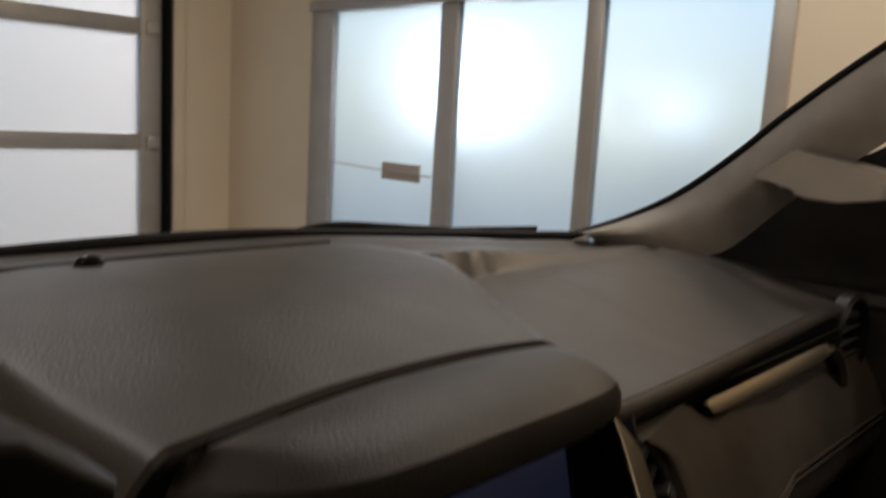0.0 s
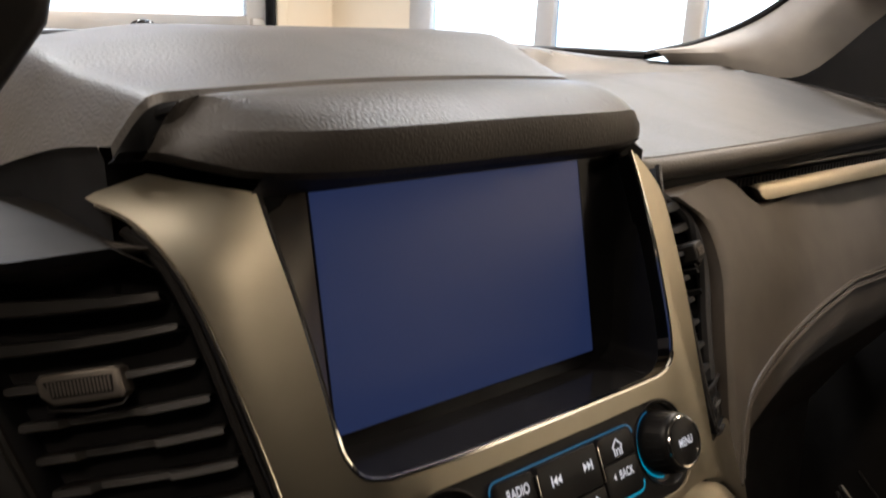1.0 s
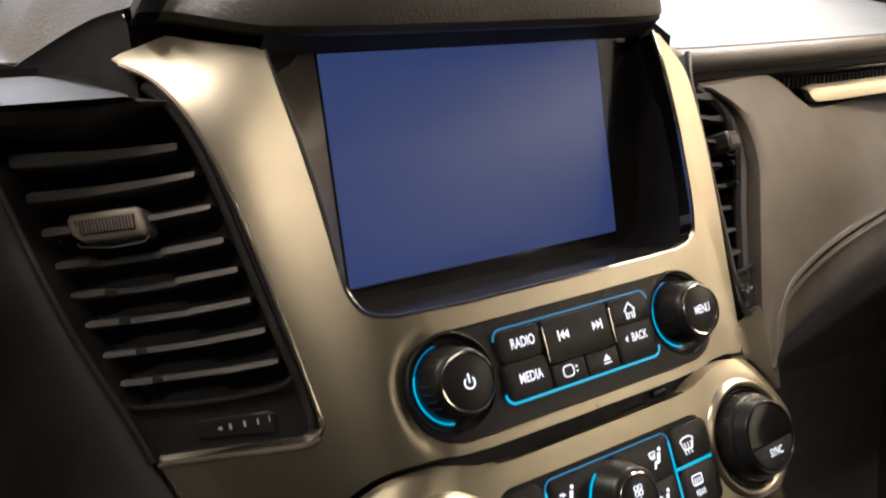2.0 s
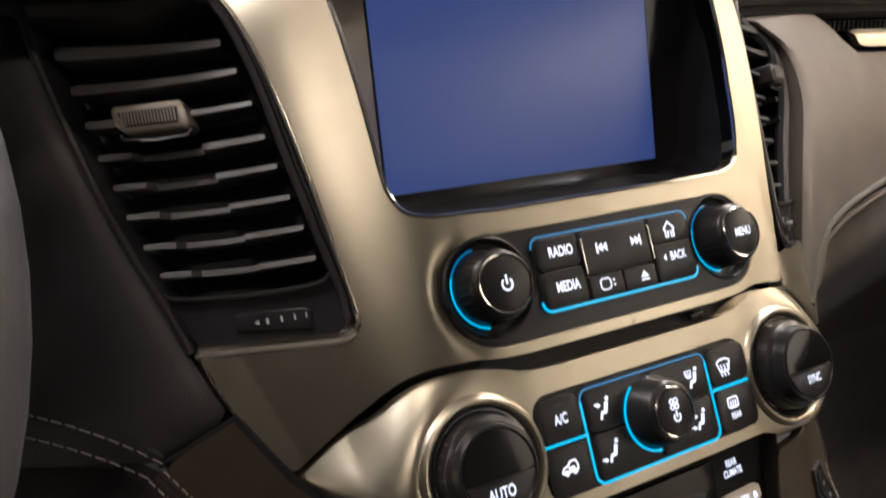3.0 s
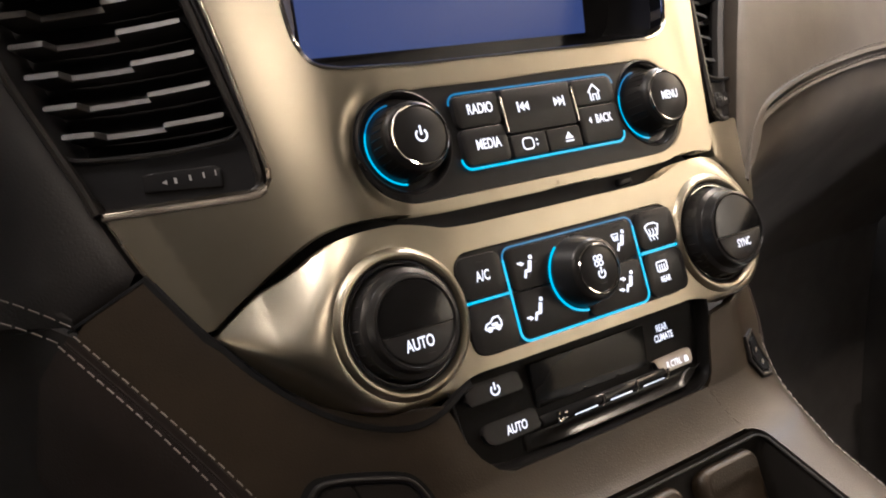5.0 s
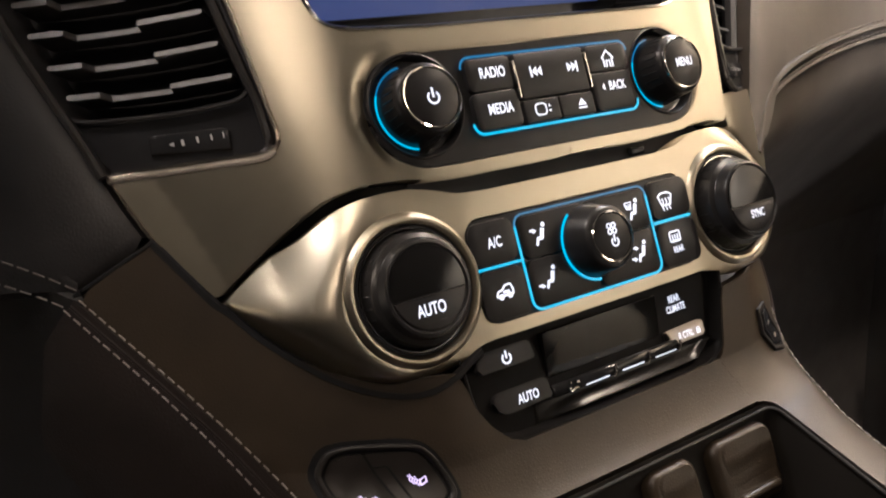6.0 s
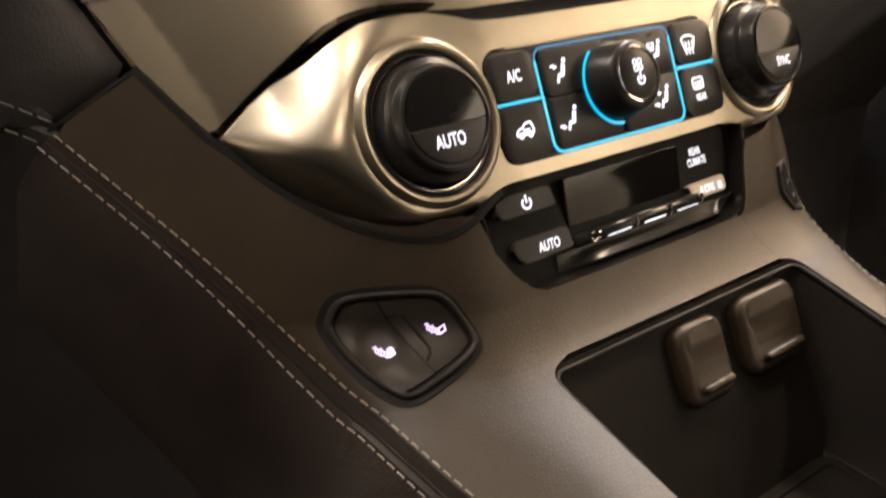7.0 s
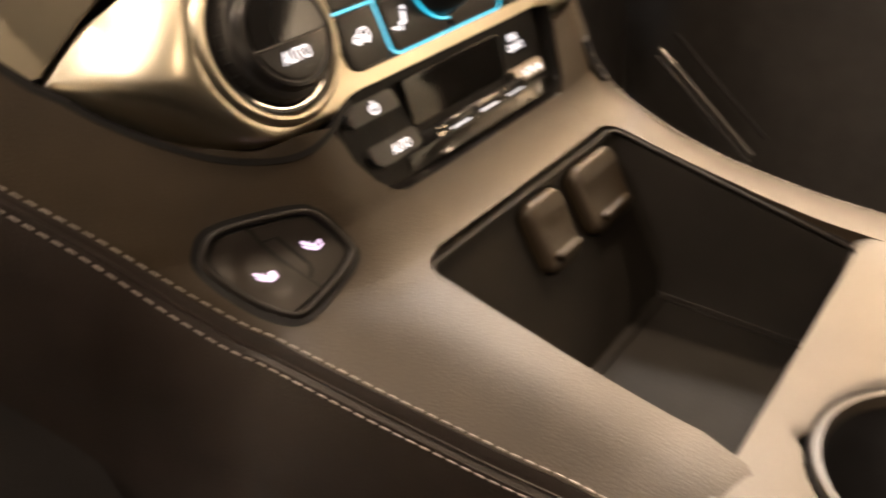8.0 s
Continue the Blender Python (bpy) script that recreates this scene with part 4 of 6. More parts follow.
part("fascia", slab(rrect(0, -0.0337, 0.1945, 0.0495, 0.0246, 12), [circle(-KX, KV, 0.0222, 44), circle(KX, KV, 0.0222, 44)], -0.0015, -0.012, 0.0008, F, 0.02), SATIN, radio)


def key(name, parent, x0, x1, v0, v1, r=0.0012, top=0.0012, mat=None, fn=F, gap=0.00022, label=""):
    return part(name, slab(rrect((x0 + x1) / 2, (v0 + v1) / 2, x1 - x0 - 2 * gap, v1 - v0 - 2 * gap, r, 4), [], top, -0.004, 0.0006, fn, 0, 2), mat or SATIN, parent, label)


def legend(parent, bm, mat=None):
    return part("legend", bm, mat or LEGEND, parent)


KT = 0.0014   # face of the keys
part("lit_border", stroke(rrect(0, -0.0315, 0.0995, 0.0345, 0.0050, 8)[:18], 0.0009, 0.0004, F), CYANDIM, radio, "cyan lit line round the keys")
part("lit_border", stroke(rrect(0, -0.0315, 0.0995, 0.0345, 0.0050, 8)[18:], 0.0011, 0.0004, F), CYAN, radio, "cyan lit line round the keys")
k = key("button", radio, -0.0485, -0.0230, -0.0305, -0.0152, 0.003, KT)
legend(k, lettering("RADIO", 0.0066, -0.0345, -0.0225, KT + 0.0002))
k = key("button", radio, -0.0485, -0.0230, -0.0478, -0.0305, 0.003, KT)
legend(k, lettering("MEDIA", 0.0066, -0.0345, -0.0388, KT + 0.0002))
k = key("rocker_button", radio, -0.0220, 0.0195, -0.0365, -0.0152, 0.001, KT + 0.0008)
for s, x in ((-1, -0.0105), (1, 0.0105)):
    w = KT + 0.0011
    tri = lambda a: flat([(x + s * (a + 0.0028), -0.0245), (x + s * a, -0.0222), (x + s * a, -0.0268)][::s], w)
    legend(k, joined(tri(-0.0028), tri(0.0), stroke([(x + s * 0.0033, -0.0220), (x + s * 0.0033, -0.0270)], 0.0007, w)))
for x in (-0.0226, 0.0203):
    part("chrome_bar", box(x - 0.0006, x + 0.0006, -0.0355, -0.0185, 0.0, 0.0028, 0.0004, F), CHROME, radio, "short chrome divider")
k = key("button", radio, -0.0220, -0.0010, -0.0478, -0.0368, 0.001, KT)
w = KT + 0.0002
legend(k, joined(stroke(rrect(-0.0125, -0.0418, 0.0062, 0.0052, 0.0018, 4), 0.0006, w, F, True),
                 flat([(-0.0082, -0.0411), (-0.0066, -0.0411), (-0.0074, -0.0398)], w), flat([(-0.0082, -0.0425), (-0.0074, -0.0438), (-0.0066, -0.0425)], w)))
k = key("button", radio, -0.0008, 0.0205, -0.0478, -0.0368, 0.001, KT)
legend(k, joined(flat([(0.0098, -0.0428), (0.0150, -0.0428), (0.0124, -0.0396)], w), stroke([(0.0098, -0.0440), (0.0150, -0.0440)], 0.0007, w)))
k = key("button", radio, 0.0212, 0.0485, -0.0288, -0.0152, 0.003, KT)
legend(k, joined(stroke(mm((31.2, -22.5), (35, -18.6), (38.8, -22.5)), 0.0008, w), stroke(mm((32.3, -22.5), (32.3, -26.4), (33.9, -26.4), (33.9, -23.6), (36.1, -23.6), (36.1, -26.4), (37.7, -26.4), (37.7, -22.5)), 0.0007, w)))
k = key("button", radio, 0.0212, 0.0485, -0.0478, -0.0288, 0.003, KT)
legend(k, joined(lettering("BACK", 0.0060, 0.0372, -0.0360, w), flat([(0.0272, -0.0360), (0.0290, -0.0342), (0.0290, -0.0378)], w)))


def small_knob(parent, x, v, label, words):
    knob = part("rotary_knob", turned([(0.0172, -0.0075), (0.0171, -0.0045), (0.0165, -0.0030), (0.0153, 0.0085), (0.0147, 0.0104), (0.0136, 0.0113), (0.0126, 0.0114)], x, v, 56), KNOB, parent, label)
    for i in range(28):
        a = 2 * math.pi * (i + 0.5) / 28
        p, q = [(x + r * math.cos(a), v + r * math.sin(a)) for r in (0.0161, 0.0154)]
        part("grip_rib", tube([F(*p, -0.0010), F(*q, 0.0080)], 0.00035, 5), KNOB, knob)
    part("dish", turned([(0.0232, -0.0024), (0.0229, -0.0012), (0.0221, -0.0009), (0.0214, -0.0016), (0.0204, -0.0058), (0.0190, -0.0066), (0.0170, -0.0068)], x, v, 56), SATIN, knob)
    part("ring", turned([(0.0132, 0.0106), (0.0132, 0.0124), (0.0128, 0.0128), (0.0123, 0.0126), (0.0121, 0.0115)], x, v, 56), CHROME, knob, "chrome ring")
    part("cap", turned([(0.0122, 0.0110), (0.0121, 0.0121), (0.0115, 0.0124), (0.0, 0.0127)], x, v, 56), SATIN, knob)
    part("lit_line", stroke(arc(x, v, 0.0179, 158, 262), 0.0008, -0.0046, F), CYAN, knob, "cyan lit arc")
    part("lit_line", stroke(arc(x, v, 0.0179, 100, 158), 0.0007, -0.0046, F), CYANDIM, knob)
    legend(knob, words)
    return knob


small_knob(radio, -KX, KV, "black volume knob with a chrome ring", joined(stroke(arc(-KX, KV - 0.0004, 0.0025, 130, 410), 0.0007, 0.0130), stroke([(-KX, KV - 0.0004), (-KX, KV + 0.0036)], 0.0008, 0.0130)))
small_knob(radio, KX, KV, "black menu knob with a chrome ring", lettering("MENU", 0.0060, KX, KV, 0.0130))

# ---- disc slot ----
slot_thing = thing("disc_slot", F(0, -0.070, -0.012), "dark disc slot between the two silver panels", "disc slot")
part("slot_back", slab(rrect(-0.008, -0.0675, 0.150, 0.014, 0.004), [], -0.011, -0.014, 0.001, F, 0.03), DEEP, slot_thing)
part("slot_latch", box(0.044, 0.054, -0.0705, -0.0665, -0.010, -0.007, 0.001, F), GLOSS, slot_thing)
# dark strip laid behind the gap as its shade
part("gap_shade_strip", slab([p for p in pod_gap] + mirror(pod_gap) + [(-a, b - 0.010) for a, b in pod_gap[:-6]] + [(0.06, -0.075), (-0.06, -0.075)] + [(a, b - 0.010) for a, b in reversed(pod_gap[:-6])], [], -0.013, -0.016, 0.0005, F, 0.012), DEEP, slot_thing)

# ---- climate pod ----
pod = thing("climate_panel", F(0, -0.148), "satin silver climate pod with two large dials and backlit keys", "climate control")
ptop = [tuple(p) for p in spline(mm((-162.8, -111.5), (-149, -97), (-134.5, -84), (-120.5, -72.8), (-107, -67.2), (-90, -66.0), (-76, -68.8), (-66, -71.8), (-52, -72.8)), 5)]
pbot = [tuple(p) for p in spline(mm((-52, -136.2), (-68, -136.2), (-77, -138.5), (-87, -144), (-100, -148), (-113, -148.2), (-128, -143.6), (-141.5, -134.6), (-153, -124), (-162.8, -111.5)), 5)][:-1]
pod_loop = ptop + mirror(ptop) + [(-a, b) for a, b in reversed(pbot)] + pbot
AX, AV = 0.0970, -0.1065


def outline_v(points, a):
    """Height of an outline, running from the middle out to the tip, at distance a from the middle."""
    for p, q in zip(points, points[1:]):
        if abs(p[0]) <= a <= abs(q[0]):
            return p[1] + (q[1] - p[1]) * (a - abs(p[0])) / max(1e-9, abs(q[0]) - abs(p[0]))
    return points[-1][1]


RIM_TOP, RIM_LOW = list(reversed(ptop)), pbot + [ptop[0]]


def pod_bow(x, v):
    """The pod's flat swell between the dials."""
    return 0.0012 * (1 - smooth((abs(x) - 0.060) / 0.03))


def level(x, v, w=0.0):
    """The flat plane of the stack, for the round dials."""
    return Vector((CX + x, Y0 + v * SA - w * CA + 0.0015, 1.2 + v * CA + w * SA))


def pod_depth(x, v):
    """How far the pod's face lies behind the plane of the dials: a horn runs out from each dial to a point."""
    a = abs(x)
    d = math.hypot(a - AX, v - AV)
    t = min(1.0, max(0.0, (d - 0.0305) / 0.0185))
    under = min(1.0, max(0.0, AV - 0.0315 - v) / 0.0105)
    rim_depth = recede(x) * (0.5 * t + 0.5 * smooth(t)) + 0.0085 * under ** 1.5 * smooth((a - 0.070) / 0.02) * (1 - smooth((a - 0.120) / 0.03))
    if a < 0.088 or d < 0.0305:
        return rim_depth
    va = min(a, 0.1622)
    vt, vb, vc = outline_v(RIM_TOP, va), outline_v(RIM_LOW, va), -0.1085 - 0.003 * smooth((a - 0.125) / 0.035)
    u = (v - vc) / max(0.001, vt - vc) if v > vc else (v - vc) / min(-0.001, vb - vc)
    r = min(1.0, (d - 0.0305) / 0.0353)
    swell = (1 - min(1.0, u * u)) * 0.0095 * math.sin(math.pi * min(1.0, r * 1.02)) ** 0.8
    ridge_depth = 0.0410 * r ** 1.15
    keep = (1 - min(1.0, u * u + 0.004) ** 0.72) * smooth((a - 0.088) / 0.030)
    return rim_depth + (min(ridge_depth, rim_depth) - rim_depth) * max(0.0, keep) - swell * smooth((a - 0.088) / 0.030)


def PF(x, v, w=0.0):
    """The pod's face, with a level boss round each dial."""
    back = pod_depth(x, v)
    return level(x, v, w) + Vector((0, back, 0))


clim_hole = rrect(-0.0005, -0.1073, 0.1345, 0.0465, 0.0085, 8)
part("pod_shell", slab(pod_loop, [clim_hole, circle(-AX, AV, 0.0300, 64), circle(AX, AV, 0.0300, 64)], 0.0, -0.014, 0.0011, PF, 0.0018, 4, pod_bow), SILVER, pod)
part("fascia", slab(rrect(-0.0005, -0.1073, 0.1365, 0.0465, 0.0083, 8), [], -0.0012, -0.010, 0.001, F, 0.02), SATIN, pod)
C1, C2, CVM = -0.0425, 0.0382, -0.1057
T = 0.0012
box_loop = rrect((C1 + C2) / 2, -0.1075, C2 - C1, 0.0430, 0.0050, 8)
part("lit_border", stroke(box_loop[:18], 0.0008, 0.0008, F), CYANDIM, pod, "cyan lit line round the airflow keys")
part("lit_border", stroke(box_loop[17:] + box_loop[:1], 0.0011, 0.0008, F), CYAN, pod, "cyan lit line round the airflow keys")
part("lit_bar", stroke([(-0.0670, CVM), (C1, CVM)], 0.0011, 0.0016, F), CYAN, pod, "cyan lit bar between keys")
part("lit_bar", stroke([(C2, CVM - 0.0003), (0.0645, CVM - 0.0003)], 0.0014, 0.0016, F), CYAN, pod, "cyan lit bar between keys")
w = T + 0.0002
k = key("button", pod, -0.0680, -0.0432, -0.1050, -0.0855, 0.005, T)
legend(k, lettering("A/C", 0.0064, -0.0550, -0.0955, w))
part("key_lamp", box(-0.0575, -0.0530, -0.0896, -0.0889, T - 0.001, w, 0, F), DEEP, k)
k = key("button", pod, -0.0680, -0.0432, -0.1292, -0.1064, 0.005, T)
legend(k, joined(stroke(mm((-60.6, -118.4), (-59.4, -116.4), (-57.2, -115.9), (-55.4, -114.2), (-52.6, -114.0), (-51.6, -116.4), (-51.8, -118.4)), 0.0008, w), stroke(mm((-60.6, -118.5), (-51.8, -118.5)), 0.0009, w),
                 stroke(arc(-0.0582, -0.1188, 0.0009, 0, 360, 12), 0.0008, w), stroke(arc(-0.0536, -0.1188, 0.0009, 0, 360, 12), 0.0008, w), flat(mm((-57.0, -116.4), (-53.6, -116.4), (-53.6, -117.7), (-57.0, -117.7)), w)))


def airflow(x, v, up, down, screen=False):
    """Airflow mark: a bent seat stroke with arrows."""
    out = [stroke(arc(x + 0.0022, v + 0.0043, 0.0005, 0, 360, 10), 0.0011, w), stroke([(x + 0.0015, v + 0.0028), (x + 0.0001, v - 0.0016)], 0.0019, w),
           stroke([(x + 0.0006, v - 0.0016), (x - 0.0022, v - 0.0014)], 0.0014, w), stroke([(x - 0.0018, v - 0.0010), (x - 0.0032, v - 0.0044)], 0.0012, w)]
    for use, ax, av in ((up, x - 0.0020, v + 0.0020), (down, x - 0.0040, v - 0.0030)):
        if use:
            out += [flat([(ax - 0.0022, av + 0.0015), (ax - 0.0022, av - 0.0009), (ax, av)], w), stroke([(ax - 0.0038, av + 0.0008), (ax - 0.0020, av + 0.0003)], 0.0009, w)]
    if screen:
        out.append(stroke([(x - 0.0054, v + 0.0040), (x - 0.0010, v + 0.0040), (x - 0.0020, v + 0.0012), (x - 0.0046, v + 0.0012), (x - 0.0054, v + 0.0040)], 0.0006, w))
        out += [stroke([(x - 0.0042 + k * 0.0011, v + 0.0030), (x - 0.0038 + k * 0.0011, v + 0.0004)], 0.0004, w) for k in range(3)]
    return joined(*out)


FX, FV = -0.0020, -0.1055
for x0, x1, v0, v1, r, ic in ((C1 + 0.0010, -0.0020, -0.1066, -0.0868, 0.004, airflow(-0.0300, -0.0970, True, False)), (C1 + 0.0010, -0.0020, -0.1282, -0.1068, 0.004, airflow(-0.0300, -0.1166, False, True)),
                              (-0.0018, C2 - 0.0010, -0.1066, -0.0868, 0.004, airflow(0.0280, -0.0968, False, False, True)), (-0.0018, C2 - 0.0010, -0.1282, -0.1068, 0.004, airflow(0.0270, -0.1172, True, True))):
    k = key("button", pod, x0, x1, v0, v1, r, T)
    legend(k, ic)
part("key_lamp", box(0.0240, 0.0300, -0.0893, -0.0883, T - 0.001, w, 0, F), DEEP, k)
k = key("button", pod, C2 + 0.0010, 0.0672, -0.1052, -0.0855, 0.005, T)
legend(k, joined(stroke(mm((45.4, -93.6), (48, -92.4), (52.2, -92.4), (54.8, -93.6), (53, -98.6), (47.2, -98.6), (45.4, -93.6)), 0.0008, w),
                 *[stroke(spline(mm((x, -95), (x + .7, -97), (x - .5, -99), (x + .2, -101)), 3), 0.0006, w) for x in (47.8, 50.1, 52.4)]))
part("key_lamp", box(0.0470, 0.0530, -0.0890, -0.0882, T - 0.001, w, 0, F), DEEP, k)
k = key("button", pod, C2 + 0.0010, 0.0672, -0.1292, -0.1066, 0.005, T)
legend(k, joined(stroke(rrect(0.0505, -0.1145, 0.0070, 0.0048, 0.0008, 3), 0.0007, w, F, True), lettering("REAR", 0.0042, 0.0510, -0.1212, w),
                 *[stroke(mm((x, -113.5), (x, -117.5)), 0.0006, w) for x in (48.8, 50.5, 52.2)]))
fan = part("rotary_knob", turned([(0.0172, -0.001), (0.0171, 0.0022), (0.0164, 0.0034), (0.0146, 0.0130), (0.0138, 0.0142), (0.0126, 0.0147), (0.0113, 0.0147)], FX, FV, 56), KNOB, pod, "black fan speed knob with a chrome ring")
part("ring", turned([(0.0118, 0.0138), (0.0118, 0.0155), (0.0114, 0.0158), (0.0109, 0.0156), (0.0107, 0.0146)], FX, FV), CHROME, fan, "chrome ring")
part("cap", turned([(0.0108, 0.0140), (0.0107, 0.0151), (0.0102, 0.0154), (0.0, 0.0157)], FX, FV), SATIN, fan)
part("lit_line", stroke(arc(FX, FV, 0.0181, 128, 268), 0.0011, 0.0022, F), CYAN, fan, "cyan lit arc")
w = 0.0160
legend(fan, joined(*[stroke(arc(FX + sx * 0.0013, FV + 0.0035 + sv * 0.0013, 0.0011, 0, 360, 12), 0.0005, w) for sx in (-1, 1) for sv in (-1, 1)],
                   stroke(arc(FX + 0.0004, FV - 0.0026, 0.0019, 130, 410), 0.0006, w), stroke([(FX + 0.0004, FV - 0.0026), (FX + 0.0004, FV + 0.0006)], 0.0006, w)))
part("key_lamp", box(FX - 0.002, FX + 0.002, FV - 0.0074, FV - 0.0068, w - 0.001, w, 0, F), DEEP, fan)


def big_knob(x, v, label, words, s):
    knob = part("temperature_dial", turned([(0.0243, -0.006), (0.0242, -0.0005), (0.0238, 0.0008), (0.0233, 0.0052), (0.0227, 0.0066), (0.0214, 0.0073), (0.0206, 0.0076), (0.0201, 0.0084), (0.0199, 0.0106), (0.0192, 0.0118), (0.0181, 0.0121), (0.0174, 0.0112)], x, v, 64, level), KNOB, pod, label)
    for i in range(30):
        a = 2 * math.pi * (i + 0.5) / 30
        p, q = [(x + r * math.cos(a), v + r * math.sin(a)) for r in (0.0235, 0.0231)]
        part("grip_rib", tube([level(*p, 0.0012), level(*q, 0.0050)], 0.0005, 5), KNOB, knob)
    part("dial_lip", turned([(0.0328, -0.0040), (0.0324, -0.0010), (0.0317, 0.0008), (0.0307, 0.0023), (0.0295, 0.0031), (0.0284, 0.0030), (0.0273, 0.0020), (0.0268, 0.0006), (0.0266, -0.004)], x, v, 72, near_level, False), SILVER, knob, "rolled silver lip round the dial")
    part("bezel_ring", turned([(0.0276, -0.006), (0.0274, -0.0002), (0.0266, 0.0010), (0.0256, 0.0010), (0.0252, 0.0002), (0.0246, -0.006)], x, v, 64, level), GLOSS, knob)
    part("bright_ring", turned([(0.0254, 0.0004), (0.0253, 0.0013), (0.0249, 0.0013), (0.0247, 0.0000)], x, v, 64, level, False), CHROME, knob, "thin chrome ring")
    up = [p for p in arc(x, v, 0.0171, -8, 188, 36)]
    lo = [p for p in arc(x, v, 0.0171, 189, 351, 32)]
    part("display_cap", slab(up, [], 0.0123, 0.008, 0.0010, level, 0.003, 3, lambda p, q: 0.0006 * (1 - ((p - x) ** 2 + (q - v) ** 2) / 0.0003)), PIANO, knob, "gloss black display half")
    part("push_cap", slab(lo, [], 0.0119, 0.008, 0.0008, level), SATIN, knob)
    part("legend", words, LEGEND, knob)
    part("key_lamp", box(x + s * 0.001, x + s * 0.001 + 0.004, v - 0.0139, v - 0.0131, 0.0112, 0.0121, 0, level), DEEP, knob)
    return knob


near_level = level
big_knob(-AX, AV, "large black temperature dial in a silver boss", lettering("AUTO", 0.0068, -AX - 0.0012, AV - 0.0085, 0.0122, level), 1)
level = lambda x, v, w=0.0: near_level(x, v, w if w < 0.004 else 0.004 + (w - 0.004) * 1.45)
big_knob(AX, AV, "large black temperature dial in a silver boss", lettering("SYNC", 0.0058, AX + 0.001, AV - 0.0082, 0.0122, level), 1)
level = near_level

# ---- rear climate panel ----
rear = thing("rear_climate_panel", F(0, -0.186, -0.008), "gloss black rear climate panel with small keys", "control panel")
RB = -0.0075
rear_loop = [tuple(p) for p in spline(mm((-86, -134), (-84.5, -146), (-83.5, -160), (-79.5, -172), (-73.5, -178), (-61, -181)), 5)] + mm((0, -181.5), (40, -181.5)) + [tuple(p) for p in spline(mm((54, -181), (63, -178), (68.5, -172.5), (72.2, -161), (77, -146), (79, -134)), 5)]
part("fascia", slab(rear_loop, [], RB, RB - 0.006, 0.001, F, 0.03), REARBLACK, rear)
rim_rows = []
for (x, v), (xi, vi), (xj, vj) in zip(rear_loop, offset(rear_loop, -0.0012), offset(rear_loop, -0.0034)):
    rim_rows.append([F(x, v, -0.0008), F(xi, vi, -0.0012), F((xi + xj) / 2, (vi + vj) / 2, -0.0030), F(xj, vj, RB + 0.0002)])
part("rim", loft(rim_rows[1:-1]), REARBLACK, rear)


def tilted(x, v, w=0.0):
    """The display lies a little steeper than the panel round it."""
    return F(x, v, w + 0.16 * (v + 0.139))


part("display_window", slab(rrect(-0.0035, -0.1500, 0.072, 0.0205, 0.001, 3), [], RB + 0.0040, RB - 0.001, 0.0003, tilted), DISPLAY, rear, "dark display window")
kt = RB + 0.0045
w = kt + 0.0002


def rear_key(outline, top, mat, label=""):
    """A small key whose upper edge leans back."""
    vs = [p[1] for p in outline]
    return part("button", slab(outline, [], top, RB - 0.001, 0.0011, F, 0.003, 3, lambda x, v: -0.0010 * smooth((v - min(vs)) / (max(vs) - min(vs)))), mat, rear, label)


k = rear_key(mm((-75.4, -147.0), (-75.2, -141.4), (-74.0, -140.4), (-47.0, -140.4), (-46.0, -141.4), (-45.4, -147.6), (-46.4, -148.8), (-73.6, -149.0)), kt, SATIN)
legend(k, joined(stroke(arc(-0.0607, -0.1449, 0.0022, 130, 410), 0.0007, w), stroke([(-0.0607, -0.1449), (-0.0607, -0.1416)], 0.0007, w)))
k = rear_key([tuple(p) for p in spline(mm((-71.4, -162.4), (-70.6, -159.8), (-67.0, -158.8)), 3)] + mm((-42.6, -158.7), (-41.6, -159.6), (-40.8, -166.4), (-41.8, -167.6)) + [tuple(p) for p in spline(mm((-60, -168.4), (-66.6, -168.0), (-70.2, -166.0)), 3)], kt, SATIN)
legend(k, lettering("AUTO", 0.0058, -0.0545, -0.1637, w))
# grey metal paints the light falling on this key
k = rear_key(mm((34.4, -159.4), (60.0, -159.0), (61.0, -160.0), (60.4, -165.2), (58.4, -166.6), (38.6, -166.6), (36.6, -165.0)), kt, TABM)
legend(k, joined(lettering("R CTRL", 0.0046, 0.0460, -0.1632, w), flat(mm((53.6, -164.8), (56.4, -164.8), (56.4, -162.7), (53.6, -162.7)), w), stroke(arc(0.0550, -0.1627, 0.0009, 0, 180, 8), 0.0004, w)))
legend(rear, lettering("REAR\nCLIMATE", 0.0048, 0.0475, -0.1475, RB + 0.0006))
sw = turned([(0.0001, -0.0410), (0.0024, -0.0408), (0.0031, -0.0398), (0.0031, 0.0385), (0.0024, 0.0394), (0.0001, 0.0396)], 0.0, 0.0, 20, lambda a, b, along_x: F(along_x, -0.1662 + a, RB + 0.0028 + b * 0.85))
rocker = part("rocker_bar", sw, GLOSS, rear, "gloss black fan and temperature rocker bar")
w = kt + 0.0004
for x0, x1 in mm((-22.5, -8.2), (0.2, 14.5), (22.3, 36.8)):
    legend(rocker, flat([(x0, -0.1684), (x1, -0.1684), (x1, -0.1668), (x0, -0.1668)], w))
rng = random.Random(4)
for x in (-0.0045, 0.0177, 0.0392):
    part("chrome_tick", tube([F(x - 0.0007, -0.1690, RB + 0.0046), F(x, -0.1668, RB + 0.0061), F(x + 0.0005, -0.1642, RB + 0.0056)], 0.0007, 6), CHROME, rocker)
